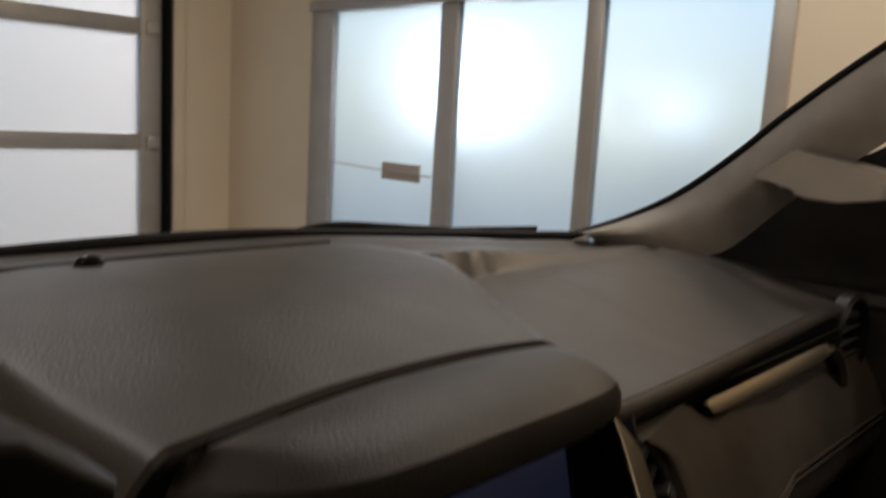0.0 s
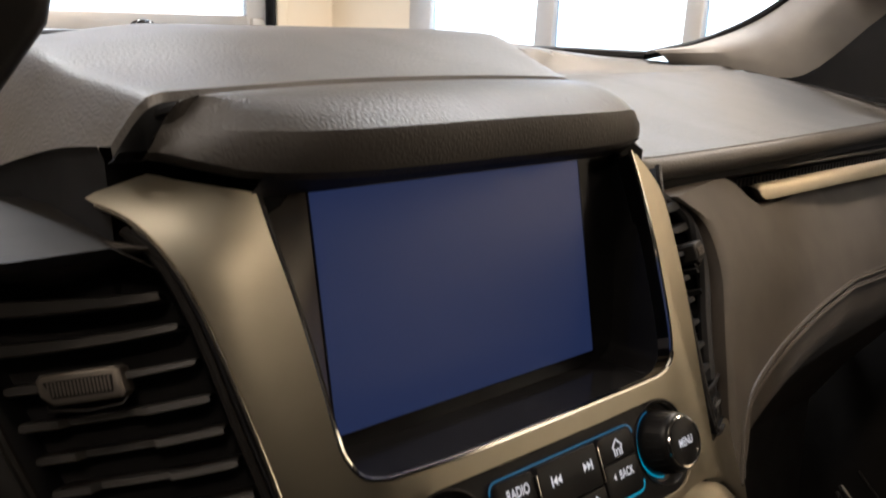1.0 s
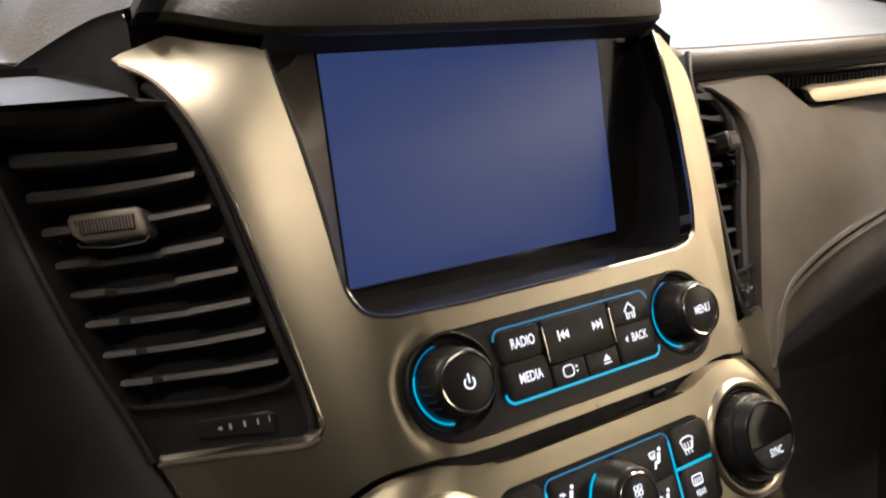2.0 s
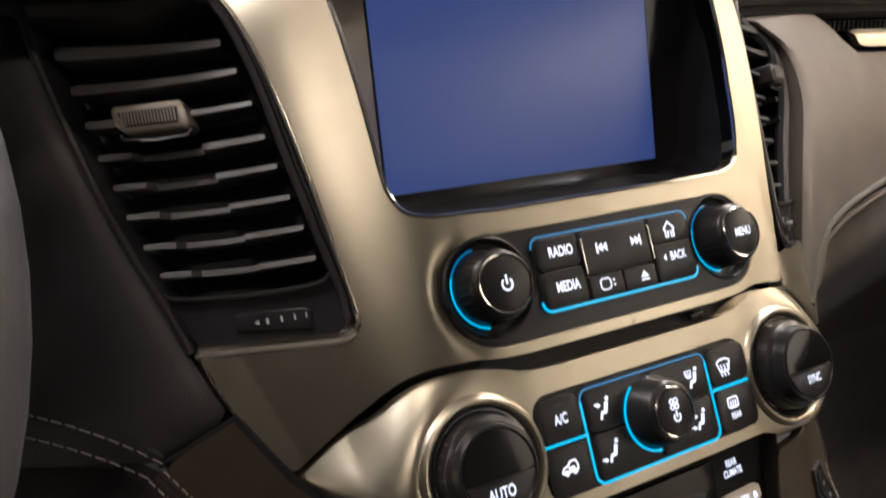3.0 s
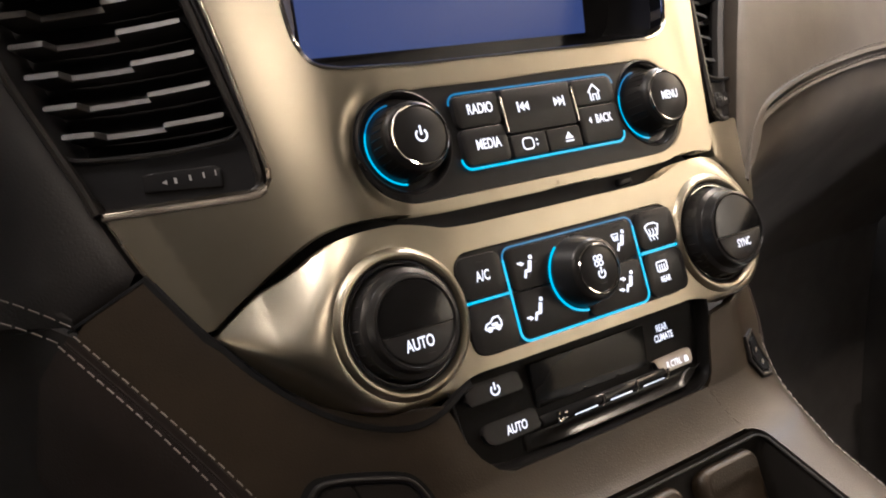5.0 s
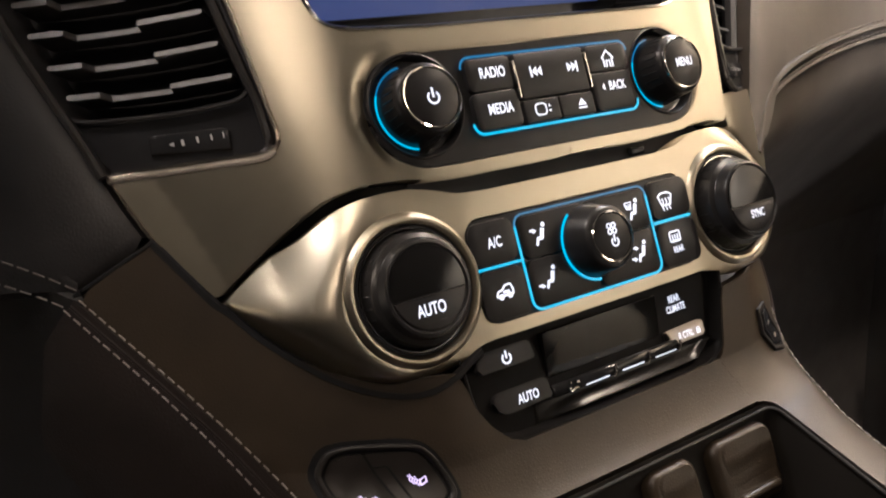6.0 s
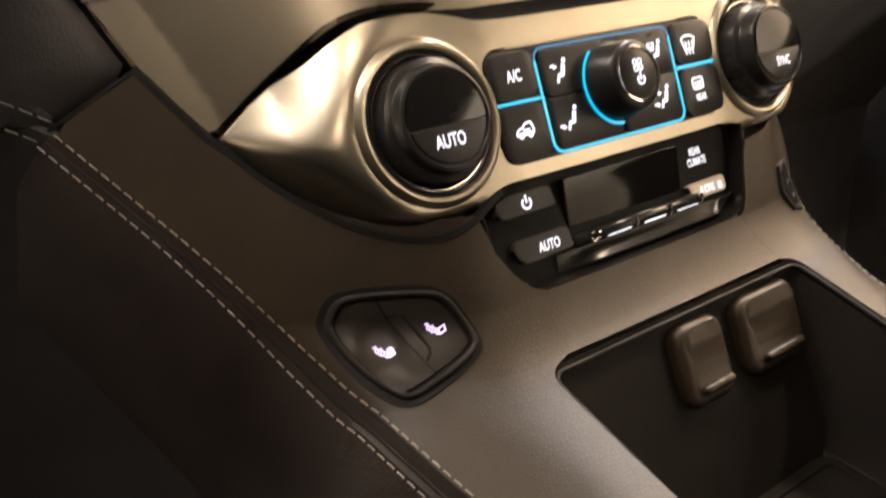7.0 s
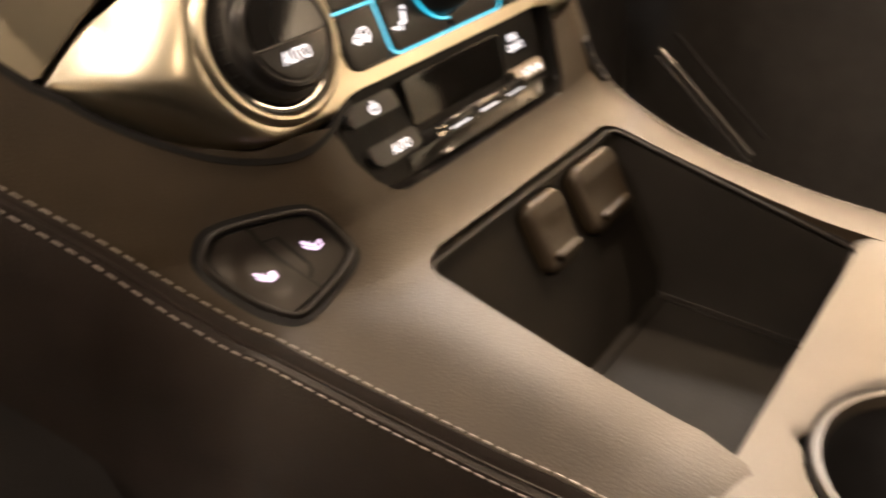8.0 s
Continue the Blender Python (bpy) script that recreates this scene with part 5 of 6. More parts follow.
for i in range(9):
    x, v = -0.0330 + rng.random() * 0.0062, -0.1685 + rng.random() * 0.0042
    part("chrome_stud", turned([(0.0008, 0.0046), (0.0007, 0.0058), (0.0004, 0.0063), (0.0, 0.0064)], x, v, 8, lambda a, b, c: F(a, b, RB + c)), CHROME, rocker)
bowl = []
for t in np.linspace(0, 1, 25):
    x = -0.050 + 0.1145 * t
    v0, v1 = -0.1695, -0.1762 + 0.008 * smooth((t - 0.86) / 0.14)
    bowl.append([F(x, v0 + (v1 - v0) * k, RB + 0.0010 + 0.0036 * k ** 1.7 * smooth(t / 0.22)) for k in np.linspace(0, 1, 9)])
part("lower_lip", loft(bowl), SCOOP, rear, "glossy black scoop under the rocker bar")

# ---- air vents beside the screen ----
def air_vent(s):
    face = F if s > 0 else FR
    g = lambda x, v, w=0.0: face(s * x, v, w)
    vent = thing("air_vent", g(-0.185, -0.055, -0.02), "dark louvred air vent beside the silver bezel", "air vent", "dashboard air vents")
    left = spline(mm((-193.5, -58.5), (-197.5, -44.6), (-204.5, -25), (-212.5, -0.7), (-220, 29), (-227, 62), (-230, 82), (-231, 98)), 5)
    rows = []
    rs = spline([(p[0], p[1]) for p in mm((-172, -56), (-136, -50), (-131.5, -34), (-135.6, -8), (-141.2, 28), (-147.2, 68), (-154.5, 94), (-164, 108))], 5)
    for a, b in zip(left, rs):
        rows.append([g(a[0] + 0.001, a[1], -0.002), g(a[0] + 0.002, a[1], -0.030)] + [g(a[0] + (b[0] - a[0]) * t, a[1] + (b[1] - a[1]) * t, -0.032) for t in (0.3, 0.7)] + [g(b[0] - 0.002, b[1], -0.030), g(b[0] - 0.001, b[1], -0.004)])
    # the far vent gets blacker housing, slats and tab to paint its shade
    part("housing", loft(rows), DEEP if s > 0 else SEAL_AND_SHADE, vent, "dark vent cavity")
    part("rim", tube([g(p[0], p[1], 0.0) for p in left], 0.0022, 8), RUBBER, vent)
    part("rim", tube([g(p[0] - 0.0035, p[1], -0.003) for p in rs[4:]], 0.0022, 8), RUBBER, vent)
    part("rim_gloss", tube([g(p[0] - 0.0005, p[1], -0.0025) for p in rs[2:]], 0.0012, 6), SATIN, vent)
    L = mm((-223.2, 74.2), (-219.7, 57.4), (-216.8, 41.8), (-214.5, 27.1), (-211.2, 14.0), (-208.3, 1.0), (-204.4, -12.4), (-200.4, -24.7))
    Rr = mm((-160.7, 80.8), (-156.9, 68.2), (-153.7, 53.6), (-151.7, 38.5), (-149.3, 25.4), (-147.1, 11.7), (-144.4, -1.7), (-142.3, -15.2))
    for i, (a, b) in enumerate(zip(L, Rr)):
        rows = []
        proud = 0.0 if s > 0 else 0.0012
        for t in (0, 0.02, 0.08, 0.16, 0.20, 0.225, 0.35, 0.48, 0.60, 0.625, 0.7, 0.85, 0.98, 1.0):
            cut = 0.0090 if i > 2 and 0.21 < t < 0.61 else 0.0
            x, v = a[0] + (b[0] - a[0]) * t, a[1] + (b[1] - a[1]) * t - 0.0010 * math.sin(math.pi * t)
            h = (0.0042, 0.0031, 0.0024, 0.0020, 0.0018, 0.0017, 0.0016, 0.0016)[i] * (1 - 0.45 * t * (1 if i < 3 else 0.3)) * (0.7 if t in (0, 1.0) else 1)
            front = -0.0040 - cut + proud
            rows.append([g(x, v + h * 0.8, -0.026), g(x, v + h, front - 0.003), g(x, v + h * 0.75, front - 0.0006), g(x, v - h * 0.75, front), g(x, v - h, front - 0.002), g(x, v - h * 0.8, -0.026)])
        slat = part("slat", loft(rows, closed=True), SLAT if s > 0 else SEAL_AND_SHADE, vent)
        if i == 2:
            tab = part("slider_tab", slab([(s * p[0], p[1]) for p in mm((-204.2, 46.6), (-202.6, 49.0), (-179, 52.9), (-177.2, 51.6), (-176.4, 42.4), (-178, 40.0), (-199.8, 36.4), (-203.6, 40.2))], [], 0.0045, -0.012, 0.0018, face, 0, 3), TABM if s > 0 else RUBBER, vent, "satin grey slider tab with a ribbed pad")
            part("ribbed_pad", slab([(s * p[0], p[1]) for p in mm((-201.6, 46.0), (-179.4, 49.5), (-180.0, 42.4), (-199.4, 39.6))], [], 0.0048, 0.003, 0.0002, face), RUBBER, tab)
            for j in range(17):
                x = -0.2000 + j * 0.00120
                v = 0.0462 + (x + 0.2015) * 0.155
                part("pad_rib", box(s * x - 0.0003, s * x + 0.0003, v - 0.0062, v - 0.0006, 0.0045, 0.0054, 0, face), TABM, tab)
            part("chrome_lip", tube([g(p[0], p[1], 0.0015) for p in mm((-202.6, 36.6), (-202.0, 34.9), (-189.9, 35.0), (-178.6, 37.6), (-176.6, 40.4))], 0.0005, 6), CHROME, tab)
    low = spline(mm((-205.7, -25.5), (-202.2, -31.8), (-196.7, -35.0), (-182.9, -34.1), (-165.8, -31.8), (-151.6, -28.7), (-142.0, -25.8), (-138.0, -22.0)), 5)
    part("lower_bead", tube([g(p[0], p[1], -0.003) for p in low], 0.0011, 6), SATIN, vent)
    part("lower_apron", slab([(s * p[0], p[1]) for p in [tuple(q) for q in low] + mm((-133, -44), (-136, -48.8), (-152, -51.8), (-191, -57.6))], [], -0.005, -0.010, 0.0006, face, 0.015), GLOSS, vent)
    wheel = part("thumb_wheel", slab([(s * p[0], p[1]) for p in mm((-177, -49.2), (-176, -41.2), (-173, -40.2), (-150, -36.8), (-147.6, -38.4), (-148.4, -46.4))], [], -0.0036, -0.008, 0.0010, face, 0, 3), GLOSS, vent, "ribbed thumb wheel with white marks")
    for x, v, half in ((-0.1645, -0.0435, 0.0005), (-0.1592, -0.0423, 0.0004), (-0.1543, -0.0413, 0.0003), (-0.1500, -0.0402, 0.0002)):
        part("mark", flat([(s * (x - half), v - 0.0012), (s * (x + half), v - 0.0012), (s * (x + half), v + 0.0012), (s * (x - half), v + 0.0012)][::s], -0.0033, face), MARK, wheel)
    part("mark", flat([(s * p[0], p[1]) for p in mm((-169.4, -44.4), (-167.6, -45.3), (-167.6, -43.3))][::s], -0.0033, face), MARK, wheel)
    return vent


air_vent(1)
air_vent(-1)

# ---- knee panel left of the stack ----
knee = thing("knee_panel", F(-0.25, -0.10), "dark leather panel under the vent with a stitched lower edge", "dashboard panel")
rows = []
for v, x0 in ((0.090, -0.2330), (0.082, -0.2325), (0.062, -0.2295), (0.029, -0.2225), (-0.0007, -0.215), (-0.025, -0.207), (-0.0446, -0.200), (-0.0585, -0.1955), (-0.072, -0.1905), (-0.083, -0.1862), (-0.089, -0.1895), (-0.097, -0.2005), (-0.1055, -0.2125), (-0.108, -0.230)):
    rows.append([F(x0 + 0.0015, v, -0.012), F(x0, v, -0.002)] + [F(x0 - d, v, -0.001 + 0.004 * math.sin(min(1, d / 0.06) * 3.14)) for d in (0.003, 0.008, 0.02, 0.04, 0.07, 0.12, 0.2)])
part("upper_pad", loft(rows), BLACKHIDE, knee)


def knee_seam(x):
    """Height of the seam between the two pads, left of the console."""
    k = max(0.0, -0.2100 - x)
    return -0.1070 + 0.66 * k * math.exp(-9.5 * k)


rows = []
for x in np.linspace(-0.2105, -0.40, 26):
    v = knee_seam(x)
    rows.append([F(x, v + 0.005 + 0.017 * smooth((-0.2125 - x) / 0.02), 0.001), F(x, v + 0.004, 0.0014), F(x, v + 0.002, 0.0010), F(x, v - 0.001, -0.0006), F(x, v - 0.004, 0.0002), F(x, v - 0.012, -0.002), F(x, v - 0.06, -0.02), F(x, v - 0.2, -0.05)])
part("lower_pad", loft(rows), BLACKHIDE, knee)
for dv, x_start, lift in ((0.0025, -0.2098, 0.0056), (-0.0080, -0.2160, 0.0044)):
    for i in range(30):
        x = x_start - i * 0.0047
        part("stitch", tube([F(x, knee_seam(x) + dv, lift), F(x - 0.0033, knee_seam(x - 0.0033) + dv, lift)], 0.00040, 5), SEAMTHREAD, knee)

brow = []
for x in np.linspace(-0.160, -0.40, 20):
    k = 0.004 * math.sin(min(1, (-0.16 - x) / 0.05) * 1.57)
    top = 0.1060 - 0.0045 * smooth((x + 0.186) / 0.026) - 0.003 * smooth((-0.19 - x) / 0.05) - 0.012 * smooth((-0.21 - x) / 0.1)
    bot = 0.0865 + 0.012 * smooth((x + 0.196) / 0.032)
    mid = (top + bot) / 2
    brow.append([F(x, top + 0.001, -0.022), F(x, top, -0.007), F(x, mid + (top - mid) * 0.6, -0.001), F(x, mid, 0.001), F(x, mid + (bot - mid) * 0.6, -0.001), F(x, bot, -0.007), F(x, bot - 0.001, -0.024)])
part("vent_brow", loft(brow), CAP, knee, "rounded grained ledge over the vent")

# ---- steering wheel and shift lever ----
wheel = thing("steering_wheel", (-0.42, -0.12, 1.22), "dark leather steering wheel rim with grey stitching", "steering wheel")
wc, tilt = Vector((-0.4450, -0.110, 1.245)), radians(24)
ring = []
for i in range(72):
    a = 2 * math.pi * i / 72
    ring.append([wc + Vector((math.cos(a) * (0.180 + 0.0155 * math.cos(b)), 0, 0)) + (Vector((0, math.sin(tilt), math.cos(tilt))) * math.sin(a) * (0.180 + 0.0155 * math.cos(b))) + Vector((0, -math.cos(tilt), math.sin(tilt))) * 0.0155 * math.sin(b) for b in np.linspace(0, 2 * math.pi, 14, endpoint=False)])
part("rim", loft(ring + ring[:1], closed=True), WHEELHIDE, wheel)
part("hub", box(-0.52, -0.345, -0.10, -0.05, 1.16, 1.28, 0.02), WHEELHIDE, wheel)
for sx in (-1, 1):
    part("spoke", box(-0.432 + sx * 0.08, -0.432 + sx * 0.172, -0.095, -0.075, 1.20, 1.235, 0.008), SATIN, wheel)
lever = thing("shift_lever", (-0.40, 0.02, 1.25), "black column shift lever with a thick grip", "shift lever")
part("stalk", tube([(-0.42, 0.06, 1.27), (-0.33, 0.01, 1.345), (-0.262, -0.02, 1.372)], 0.008, 10), RUBBER, lever)
part("grip", slab([(-0.262, 1.352), (-0.258, 1.400), (-0.236, 1.407), (-0.224, 1.4055), (-0.2015, 1.3885), (-0.2045, 1.3790), (-0.2150, 1.3650), (-0.2245, 1.3520)], [], 0.013, -0.013, 0.005, lambda x, z, w: Vector((x, -0.03 - w, z)), 0, 4, None, True), RUBBER, lever, "thick black grip")

# ---- centre console ----
console = thing("centre_console", (0, -0.25, 0.6), "dark vinyl centre console with stitched leather sides", "console")


def rim_z(y):
    return 1.020 + 0.225 * (y + 0.148)


PROFILE = [Vector((Y0 + v * SA, 1.2 + v * CA)) for v in (0.0, -0.06, -0.12, -0.17, -0.1835)] + [Vector(p) for p in ((-0.1385, 1.0252), (-0.150, 1.0190), (-0.175, 1.0132), (-0.205, 1.0070), (-0.250, 0.9990), (-0.2815, 0.9965), (-0.36, 0.993), (-0.48, 0.988))]
PLINE = spline(PROFILE, 8)


def along(s):
    for a, b in zip(PLINE, PLINE[1:]):
        d = (b - a).length
        if s <= d:
            return a.lerp(b, s / d), (b - a) / d
        s -= d
    return PLINE[-1], (PLINE[-1] - PLINE[-2]).normalized()


def C(x, s, w=0.0):
    """The console's skin: x from the middle, s down and back along its profile, w outwards."""
    if s < 0:
        return F(x, -s, w)
    p, d = along(s)
    return Vector((CX + x, p[0] + recede(x) + w * d[1], p[1] - w * d[0]))


def table(pairs, s):
    for (a, x), (b, y) in zip(pairs, pairs[1:]):
        if s <= b:
            return x + (y - x) * max(0, (s - a) / (b - a))
    return pairs[-1][1]


EDGE_L = [(0.0865, -0.1838), (0.1085, -0.2130), (0.1277, -0.1990), (0.1452, -0.1863), (0.1637, -0.1735), (0.1838, -0.1608), (0.2000, -0.1520), (0.2175, -0.1440), (0.2600, -0.1361), (0.2980, -0.1290), (0.3190, -0.1246), (0.40, -0.120), (0.50, -0.119)]
IN_L = [(0.0865, -0.1832), (0.1140, -0.1655), (0.1300, -0.1503), (0.1400, -0.1330), (0.1425, -0.1120), (0.1430, -0.0960), (0.1440, -0.0880), (0.1510, -0.0852), (0.1600, -0.0832), (0.1700, -0.0775), (0.1775, -0.0700), (0.1808, -0.0620), (0.2073, -0.0700), (0.2085, -0.0742), (0.2104, -0.0780), (0.2130, -0.0806), (0.2170, -0.0820), (0.3300, -0.0820), (0.3480, -0.0870), (0.3620, -0.1000), (0.50, -0.1040)]
EDGE_R = [(0.1390, 0.1300), (0.1460, 0.1320), (0.1700, 0.1360), (0.1900, 0.1340), (0.2095, 0.1290), (0.2400, 0.1150), (0.2730, 0.1105), (0.3100, 0.1140), (0.50, 0.1180)]
IN_R = [(0.1390, 0.1290), (0.1430, 0.1120), (0.1450, 0.0960), (0.1465, 0.0772), (0.1520, 0.0744), (0.1615, 0.0712), (0.1734, 0.0678), (0.1785, 0.0650), (0.1808, 0.0620), (0.2073, 0.0700), (0.2085, 0.0738), (0.2104, 0.0768), (0.2130, 0.0786), (0.2170, 0.0795), (0.50, 0.0795)]


def edge_drop(far, s):
    """How the skin rounds down towards its outer edge, more widely beside the bin."""
    b = smooth((s - 0.205) / 0.05)
    return 0.0050 * smooth((s - 0.17) / 0.05) * ((1 - b) * max(0, 1 - far / 0.016) ** 2 + b * max(0, 1 - far / 0.042) ** 2)


def skin(edge, inn):
    ss = sorted(set([a for a, _ in inn] + [float(v) for v in np.arange(edge[0][0], 0.50, 0.006)]))
    rows = []
    for s in ss:
        xo, xi = table(edge, s), table(inn, s)
        row = []
        for t in np.concatenate([[0, 0.015, 0.04, 0.08], np.linspace(0.14, 1, 16)]):
            x = xo + (xi - xo) * t
            far = abs(x - xo)
            row.append(C(x, s, -edge_drop(far, s)))
        row.append(C(xi, s, -0.006))
        rows.append(row)
    return rows


part("left_top", loft(skin(EDGE_L, IN_L)), CONSOLE, console)
part("right_top", loft(skin(EDGE_R, IN_R)), CONSOLE, console)
bridge = [[C(-0.0625 + 0.125 * t, 0.1800, -0.005) for t in np.linspace(0, 1, 25)]]
for s in np.linspace(0.1807, 0.2068, 10):
    xe = 0.0622 + 0.0077 * (s - 0.1807) / 0.0261
    bridge.append([C(-xe + 2 * xe * t, s) for t in np.linspace(0, 1, 25)])
bridge.append([C(-0.0700 + 0.1400 * t, 0.2071, -0.005) for t in np.linspace(0, 1, 25)])
part("bridge", loft(bridge), CONSOLE, console)
edge_point = lambda table_, s: C(table(table_, s), s, -0.0050 * smooth((s - 0.17) / 0.05))
A = [edge_point(EDGE_L, s) for s in np.arange(0.1085, 0.50, 0.004)]
A2 = [edge_point(EDGE_R, s) for s in np.arange(0.1500, 0.50, 0.004)]
# sides


def seam_k(a):
    """The seam draws in towards the top of the console."""
    return 1 - 0.38 * smooth((a.z - 1.0) / 0.08)


rows = []
for a in A:
    k = seam_k(a)
    rows.append([a + Vector((0.001, 0, -0.0006)), a + Vector((-0.0004, 0, -0.0002)), a + Vector((-0.0022, 0, -0.0022)) * k, a + Vector((-0.0038, 0, -0.0050)) * k, a + Vector((-0.0062, 0.0005, -0.0058)) * k, a + Vector((-0.014, 0.003, -0.018)), a + Vector((-0.021, 0.010, -0.06)), a + Vector((-0.022, 0.04, -0.20)), a + Vector((-0.020, 0.06, -0.42))])
part("left_side", loft(rows), SIDEHIDE, console, "dark stitched leather console side")
rows = []
for a in A2:
    rows.append([a + Vector((-0.001, 0, -0.0006)), a + Vector((0.0004, 0, -0.0002)), a + Vector((0.004, 0, -0.004)), a + Vector((0.008, 0, -0.012)), a + Vector((0.010, 0.01, -0.06)), a + Vector((0.010, 0.03, -0.42))])
part("right_side", loft(rows), SIDEHIDE, console, "dark stitched leather console side")


def stitches(line, lift, step, thread):
    """Single stitches along a line of points."""
    lengths = [(b - a).length for a, b in zip(line, line[1:])]
    L = sum(lengths)

    def at(s):
        for a, b, d in zip(line, line[1:], lengths):
            if s <= d:
                return a.lerp(b, s / d)
            s -= d
        return line[-1]

    n = int(L / step)
    for i in range(n):
        p, q = at(i * step) + lift, at(i * step + step * 0.68) + lift
        part("stitch", tube([p, p.lerp(q, 0.5) + Vector((0, 0, 0.0002)), q], 0.00036, 5), thread, console)


def near_edge(edge, s, d):
    x = table(edge, s)
    return C(x - math.copysign(d, x), s, 0.0005 - edge_drop(d, s))


stitches([near_edge(EDGE_L, s, 0.0008) for s in np.arange(0.1090, 0.50, 0.004)], Vector((0, 0, 0)), 0.0052, THREAD)
stitches([a + Vector((-0.0072, 0.0005, -0.0068)) * seam_k(a) for a in A], Vector((-0.0004, 0, 0.0005)), 0.0052, THREAD)
stitches([near_edge(EDGE_R, s, 0.002) for s in np.arange(0.180, 0.50, 0.004)], Vector((0, 0, 0)), 0.0052, THREAD)
part("seam_groove", tube([a + Vector((-0.0036, 0, -0.0042)) * seam_k(a) for a in A], 0.0007, 6), SIDEHIDE, console)
part("panel_joint", tube([F(-0.1832, -0.0858, -0.0005), F(-0.198, -0.0965, -0.0008), F(-0.2135, -0.1075, -0.0010)], 0.0011, 6), SEAL_AND_SHADE, console)
# black cord standing in for the soft shade under the pod
part("pod_gap_shade", tube([F(x, v, -0.0016) for x, v in [(-0.1835, -0.0850), (-0.1672, -0.1110)] + [(a - 0.0010, b - 0.0018) for a, b in reversed(pbot)][:38]], 0.0022, 6), SEAL_AND_SHADE, console)

# bin with liner and mat
tray = thing("storage_bin", (0.005, -0.21, 0.93), "dark open storage bin with a rubber mat", "storage bin")
BX0, BX1, BY0, BY1, BZ = -0.0770, 0.0850, -0.1480, -0.2800, 0.930
top_loop = rrect((BX0 + BX1) / 2, (BY0 + BY1) / 2, BX1 - BX0, BY0 - BY1, 0.008, 5)
rows = []
for k, (inset, z, shift) in enumerate(((-0.0005, None, 0), (0.0005, -0.004, 0), (0.0015, -0.012, 0), (0.004, 0.945, 1), (0.008, 0.933, 1), (0.014, BZ, 1))):
    row = []
    for x, y in offset(top_loop, -inset):
        zz = rim_z(y) - 0.001 if z is None else (rim_z(y) + z if z < 0 else z)
        yy = y - (0.034 * smooth((y + 0.20) / 0.05) if shift else 0)
        row.append((x, yy, zz))
    rows.append(row)
part("liner", loft(rows, closed=True), LINER, tray)
part("rim_bead", tube([(x, y, rim_z(y) - 0.0022) for x, y in offset(top_loop, -0.0016) + offset(top_loop, -0.0016)[:1]], 0.0010, 8), LINER, tray, "dark bead round the bin")
floor_loop = rrect((BX0 + BX1) / 2, -0.2330, 0.145, 0.088, 0.010, 5)
part("mat", slab(floor_loop, [], 0.0035, -0.001, 0.0015, lambda x, y, w: Vector((x, y, BZ + w)), 0.02), MAT, tray, "dark rubber mat")
part("mat_border", tube([(x, y, BZ + 0.004) for x, y in offset(floor_loop, -0.006) + offset(floor_loop, -0.006)[:1]], 0.0012, 6), MAT, tray)


def outlet(x0, x1, label):
    g = lambda x, u, w: Vector((x, -0.160 + u * 0.482 - w * 0.876, 1.0 + u * 0.876 + w * 0.482))
    o = thing("power_outlet", g((x0 + x1) / 2, -0.02, -0.01), label, "power outlet", "outlets in the storage bin")
    xm, wd = (x0 + x1) / 2, x1 - x0
    part("socket_body", slab(rrect(xm, -0.0020, wd, 0.0370, 0.0075, 6), [], 0.0015, -0.018, 0.0040, g, 0, 5), CONSOLE, o)
    lid = slab(rrect(xm + 0.0012, -0.0005, wd - 0.0075, 0.0290, 0.0050, 6), [], 0.0030, -0.002, 0.0022, g, 0.004, 4, lambda x, u: -0.0016 * max(0.0, 1 - ((u + 0.004) / 0.012) ** 2))
    part("lid", lid, CONSOLE, o, "brown-black hinged outlet lid")
    part("finger_lip", slab(rrect(xm + 0.0010, -0.0128, wd * 0.66, 0.0042, 0.0020, 5), [], 0.0052, 0.0, 0.0018, g, 0, 4), CONSOLE, o)
    return o


outlet(-0.0090, 0.0215, "small brown-black power outlet lid in the bin")
outlet(0.0325, 0.0755, "wide brown-black power outlet lid in the bin")

# cup holder plate behind the bin
plate = thing("cup_holder", (0.0, -0.34, 0.99), "vinyl cup holder plate with a ringed well", "cup holder")
pl = lambda x, y, w: Vector((x, y, 0.9962 + w - 0.02 * max(0, y + 0.30)))
wells = ((-0.0470, -0.3380),)
part("plate", slab(rrect(-0.008, -0.365, 0.196, 0.174, 0.003, 5), [circle(x, y, 0.0440, 44) for x, y in wells], 0.0, -0.03, 0.007, pl, 0.012, 5), PLATE, plate)
for x, y in wells:
    part("well", turned([(0.0436, -0.003), (0.0410, -0.006), (0.0385, -0.012), (0.0375, -0.07), (0.0, -0.072)], x, y, 44, pl), DEEP, plate, "dark cup well")
    part("well_ring", turned([(0.0424, -0.006), (0.0418, -0.0025), (0.0392, -0.0020), (0.0378, -0.007)], x, y, 44, pl, False), PLATE, plate)

# ---- heated seat switch ----
def H(x, v, w=0.0):
    return C(x, -v, w + 0.0006)


def rounded(loop):
    """A loop with its corners cut, for softer turns."""
    out = []
    for (a, b), (c, d) in zip(loop, loop[1:] + loop[:1]):
        out += [(a * 0.75 + c * 0.25, b * 0.75 + d * 0.25), (a * 0.25 + c * 0.75, b * 0.25 + d * 0.75)]
    return out


heat = thing("heated_seat_switch", H(-0.125, -0.212), "black double switch with lilac heating marks", "switch")
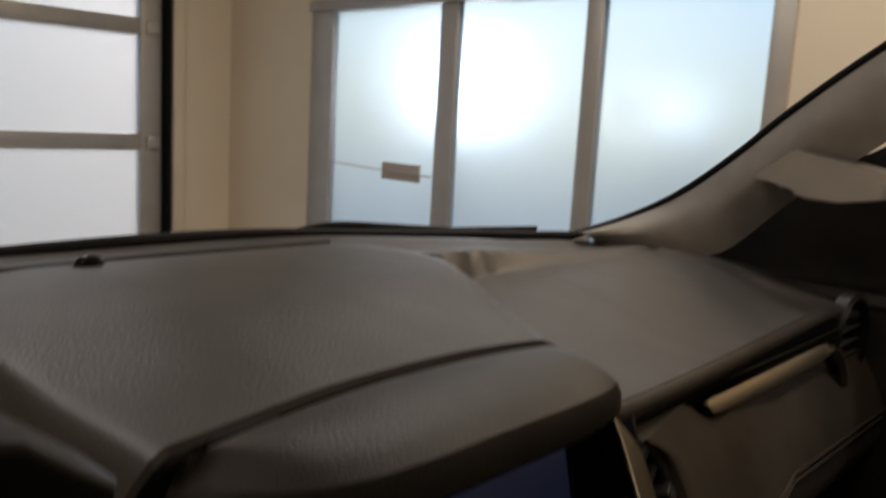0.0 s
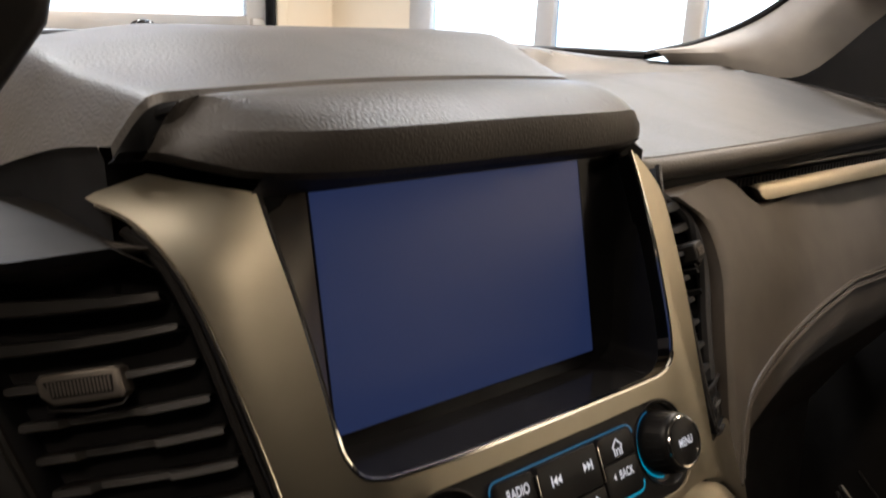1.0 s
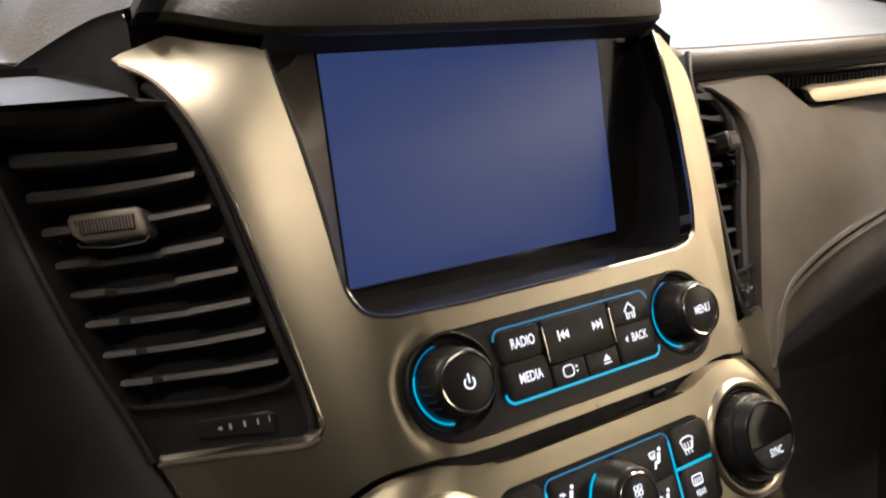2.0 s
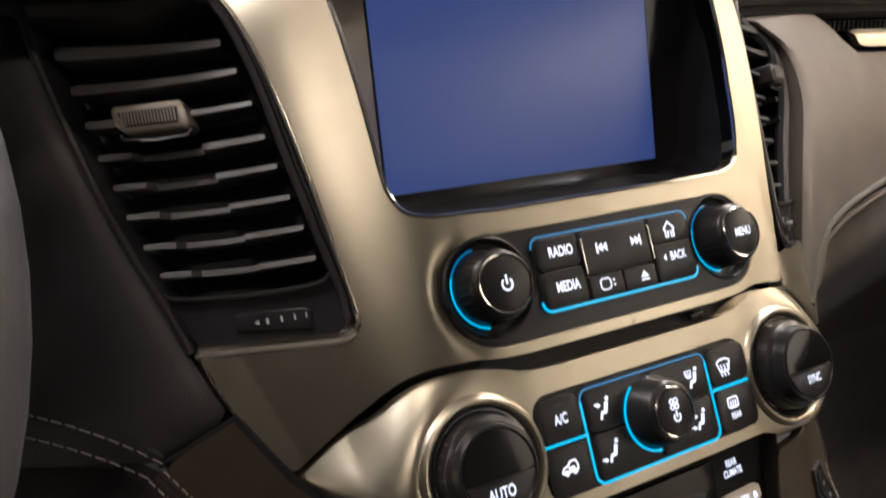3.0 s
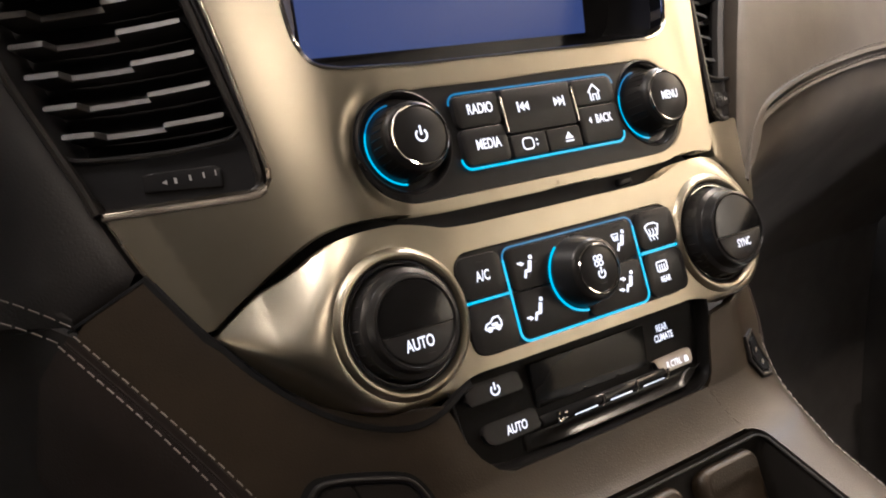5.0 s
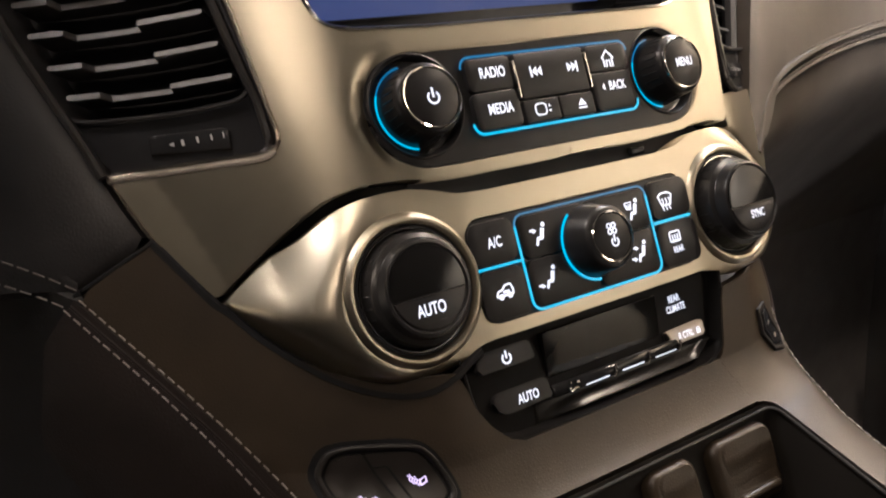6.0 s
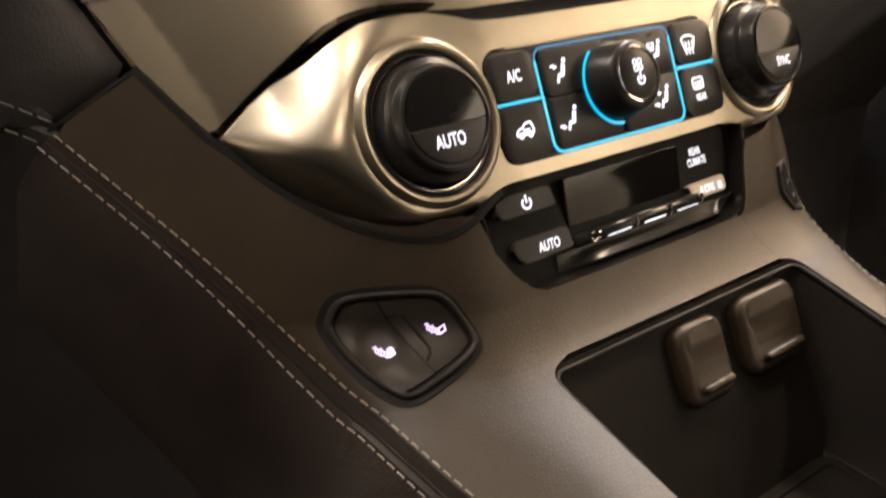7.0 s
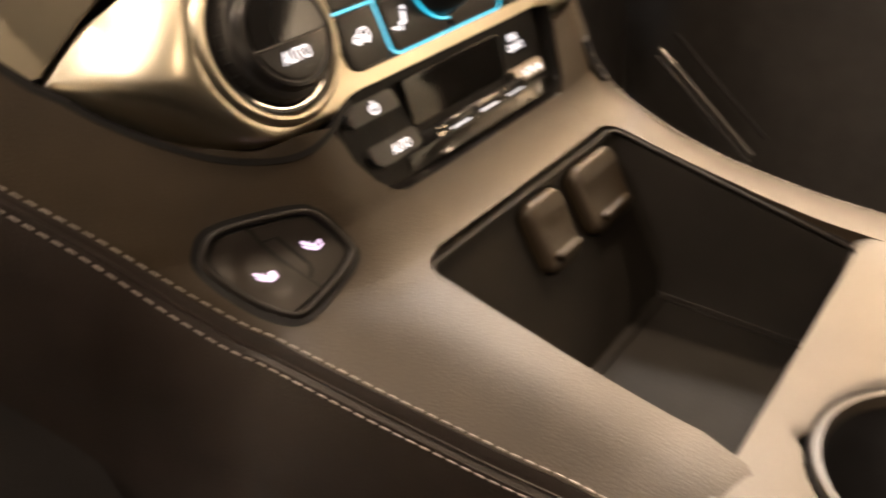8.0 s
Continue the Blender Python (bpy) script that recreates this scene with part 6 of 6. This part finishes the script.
hl = [tuple(p) for p in offset(clean(rounded(rounded(mm((-148.3, -185.6), (-147.5, -180.2), (-144.2, -174.3), (-140.7, -171.4), (-133.2, -169.8), (-113.1, -169.2), (-107.7, -171.8), (-103.3, -180.4), (-101.1, -190.3), (-103.5, -194.9), (-114.8, -203.2), (-129.5, -213.6), (-134.2, -215.9), (-137.6, -213.6), (-143.7, -201.1))))), 0.0010)]
part("seat_plate", slab(offset(hl, 0.0012), [], 0.0002, -0.006, 0.0002, H, 0.0022), SEAL_AND_SHADE, heat)
part("frame", slab(offset(hl, -0.0008), [offset(hl, -0.0031)], 0.0024, -0.006, 0.0010, H), RUBBER, heat)
inner_h = offset(hl, -0.0043)


def split(loop, keep):
    """The part of a loop on one side of the slanted joint between the two keys."""
    a, b = Vector((-0.1309, -0.1706)), Vector((-0.1194, -0.2056))
    n = Vector((-(b - a).y, (b - a).x)).normalized()
    out = []
    for i in range(len(loop)):
        p, q = Vector(loop[i]), Vector(loop[(i + 1) % len(loop)])
        dp, dq = (p - a).dot(n) * keep - 0.0006, (q - a).dot(n) * keep - 0.0006
        if dp > 0:
            out.append(tuple(p))
        if dp * dq < 0:
            out.append(tuple(p.lerp(q, dp / (dp - dq))))
    return out


k = part("button", slab(split(inner_h, 1), [], 0.0014, -0.004, 0.0006, H, 0.008), SWITCH, heat)
part("notch", stroke(mm((-127.8, -178.9), (-123.2, -178.2), (-118.5, -192.2), (-119.1, -195.0), (-121.5, -198.4)), 0.0009, 0.0016, H), SEAL_AND_SHADE, k)


def seat_mark(x, v, w=0.0019):
    return joined(stroke(mm((x + 0.5, v - 2.3), (x + 0.8, v + 0.1), (x + 3.1, v + 1.7), (x + 2.9, v - 0.7), (x + 0.5, v - 2.3)), 0.0006, w, H), *[stroke(mm((x - 3.1 + i * 0.75, v + 2.3 - 0.45 * i + 0.9 * (i % 2)), (x - 2.4 + i * 0.75, v + 1.2 - 0.45 * i), (x - 2.9 + i * 0.75, v + 0.3 - 0.45 * i), (x - 2.4 + i * 0.75, v - 0.7 - 0.4 * i - 0.6 * (i % 2))), 0.00036, w, H) for i in range(5)])


def seat_mark_wide(x, v, w=0.0015):
    return joined(seat_mark(x, v, w), *[stroke(mm((x + 1.1 + i * 0.7, v + 1.6 + 0.3 * i), (x + 1.4 + i * 0.7, v + 0.4 + 0.3 * i), (x + 1.0 + i * 0.7, v - 1.4 + 0.4 * i)), 0.00045, w, H) for i in range(3)])


legend(k, seat_mark(-114.0, -185.0), LILAC)
k = part("button", slab(split(inner_h, -1), [], 0.0020, -0.004, 0.0006, H, 0.0022, 3, lambda x, v: -0.0010 * smooth(1.6 * max(0.0, 1 - math.hypot((x + 0.1331 - 0.22 * (v + 0.1916)) / 0.0100, (v + 0.1911) / 0.0165)))), SWITCH, heat)
legend(k, seat_mark_wide(-132.9, -193.8), LILAC)

# small switch on the far side of the console
far = thing("side_switch", F(0.115, -0.17), "small dark rocker switch on the console flank", "switch")
fl = [(a, -b) for a, b in mm((99.6, 165.5), (111.5, 166), (118.5, 178), (123.5, 191), (117.5, 197), (106, 191.5), (99, 179))]
part("switch_frame", slab(fl, [offset(fl, -0.0022)], 0.0014, -0.004, 0.0007, H), RUBBER, far)
part("switch_well", slab(offset(fl, -0.0018), [], 0.0002, -0.004, 0.0002, H), DEEP, far)
rk = part("rocker", slab(offset(fl, -0.0034), [], 0.0016, -0.004, 0.0008, H), GLOSS, far)
for a, b in ((0.1075, -0.176), (0.1125, -0.186)):
    part("mark", flat([(a - 0.0016, b - 0.0010), (a + 0.0016, b - 0.0010), (a + 0.0016, b + 0.0010), (a - 0.0016, b + 0.0010)], 0.0021, H), TABM, rk)
# car floor below
solo("car_floor", box(-0.85, 0.85, -2.4, 0.45, 0.33, 0.38, 0.01), LINER, "dark carpeted car floor", "car floor", "structure")
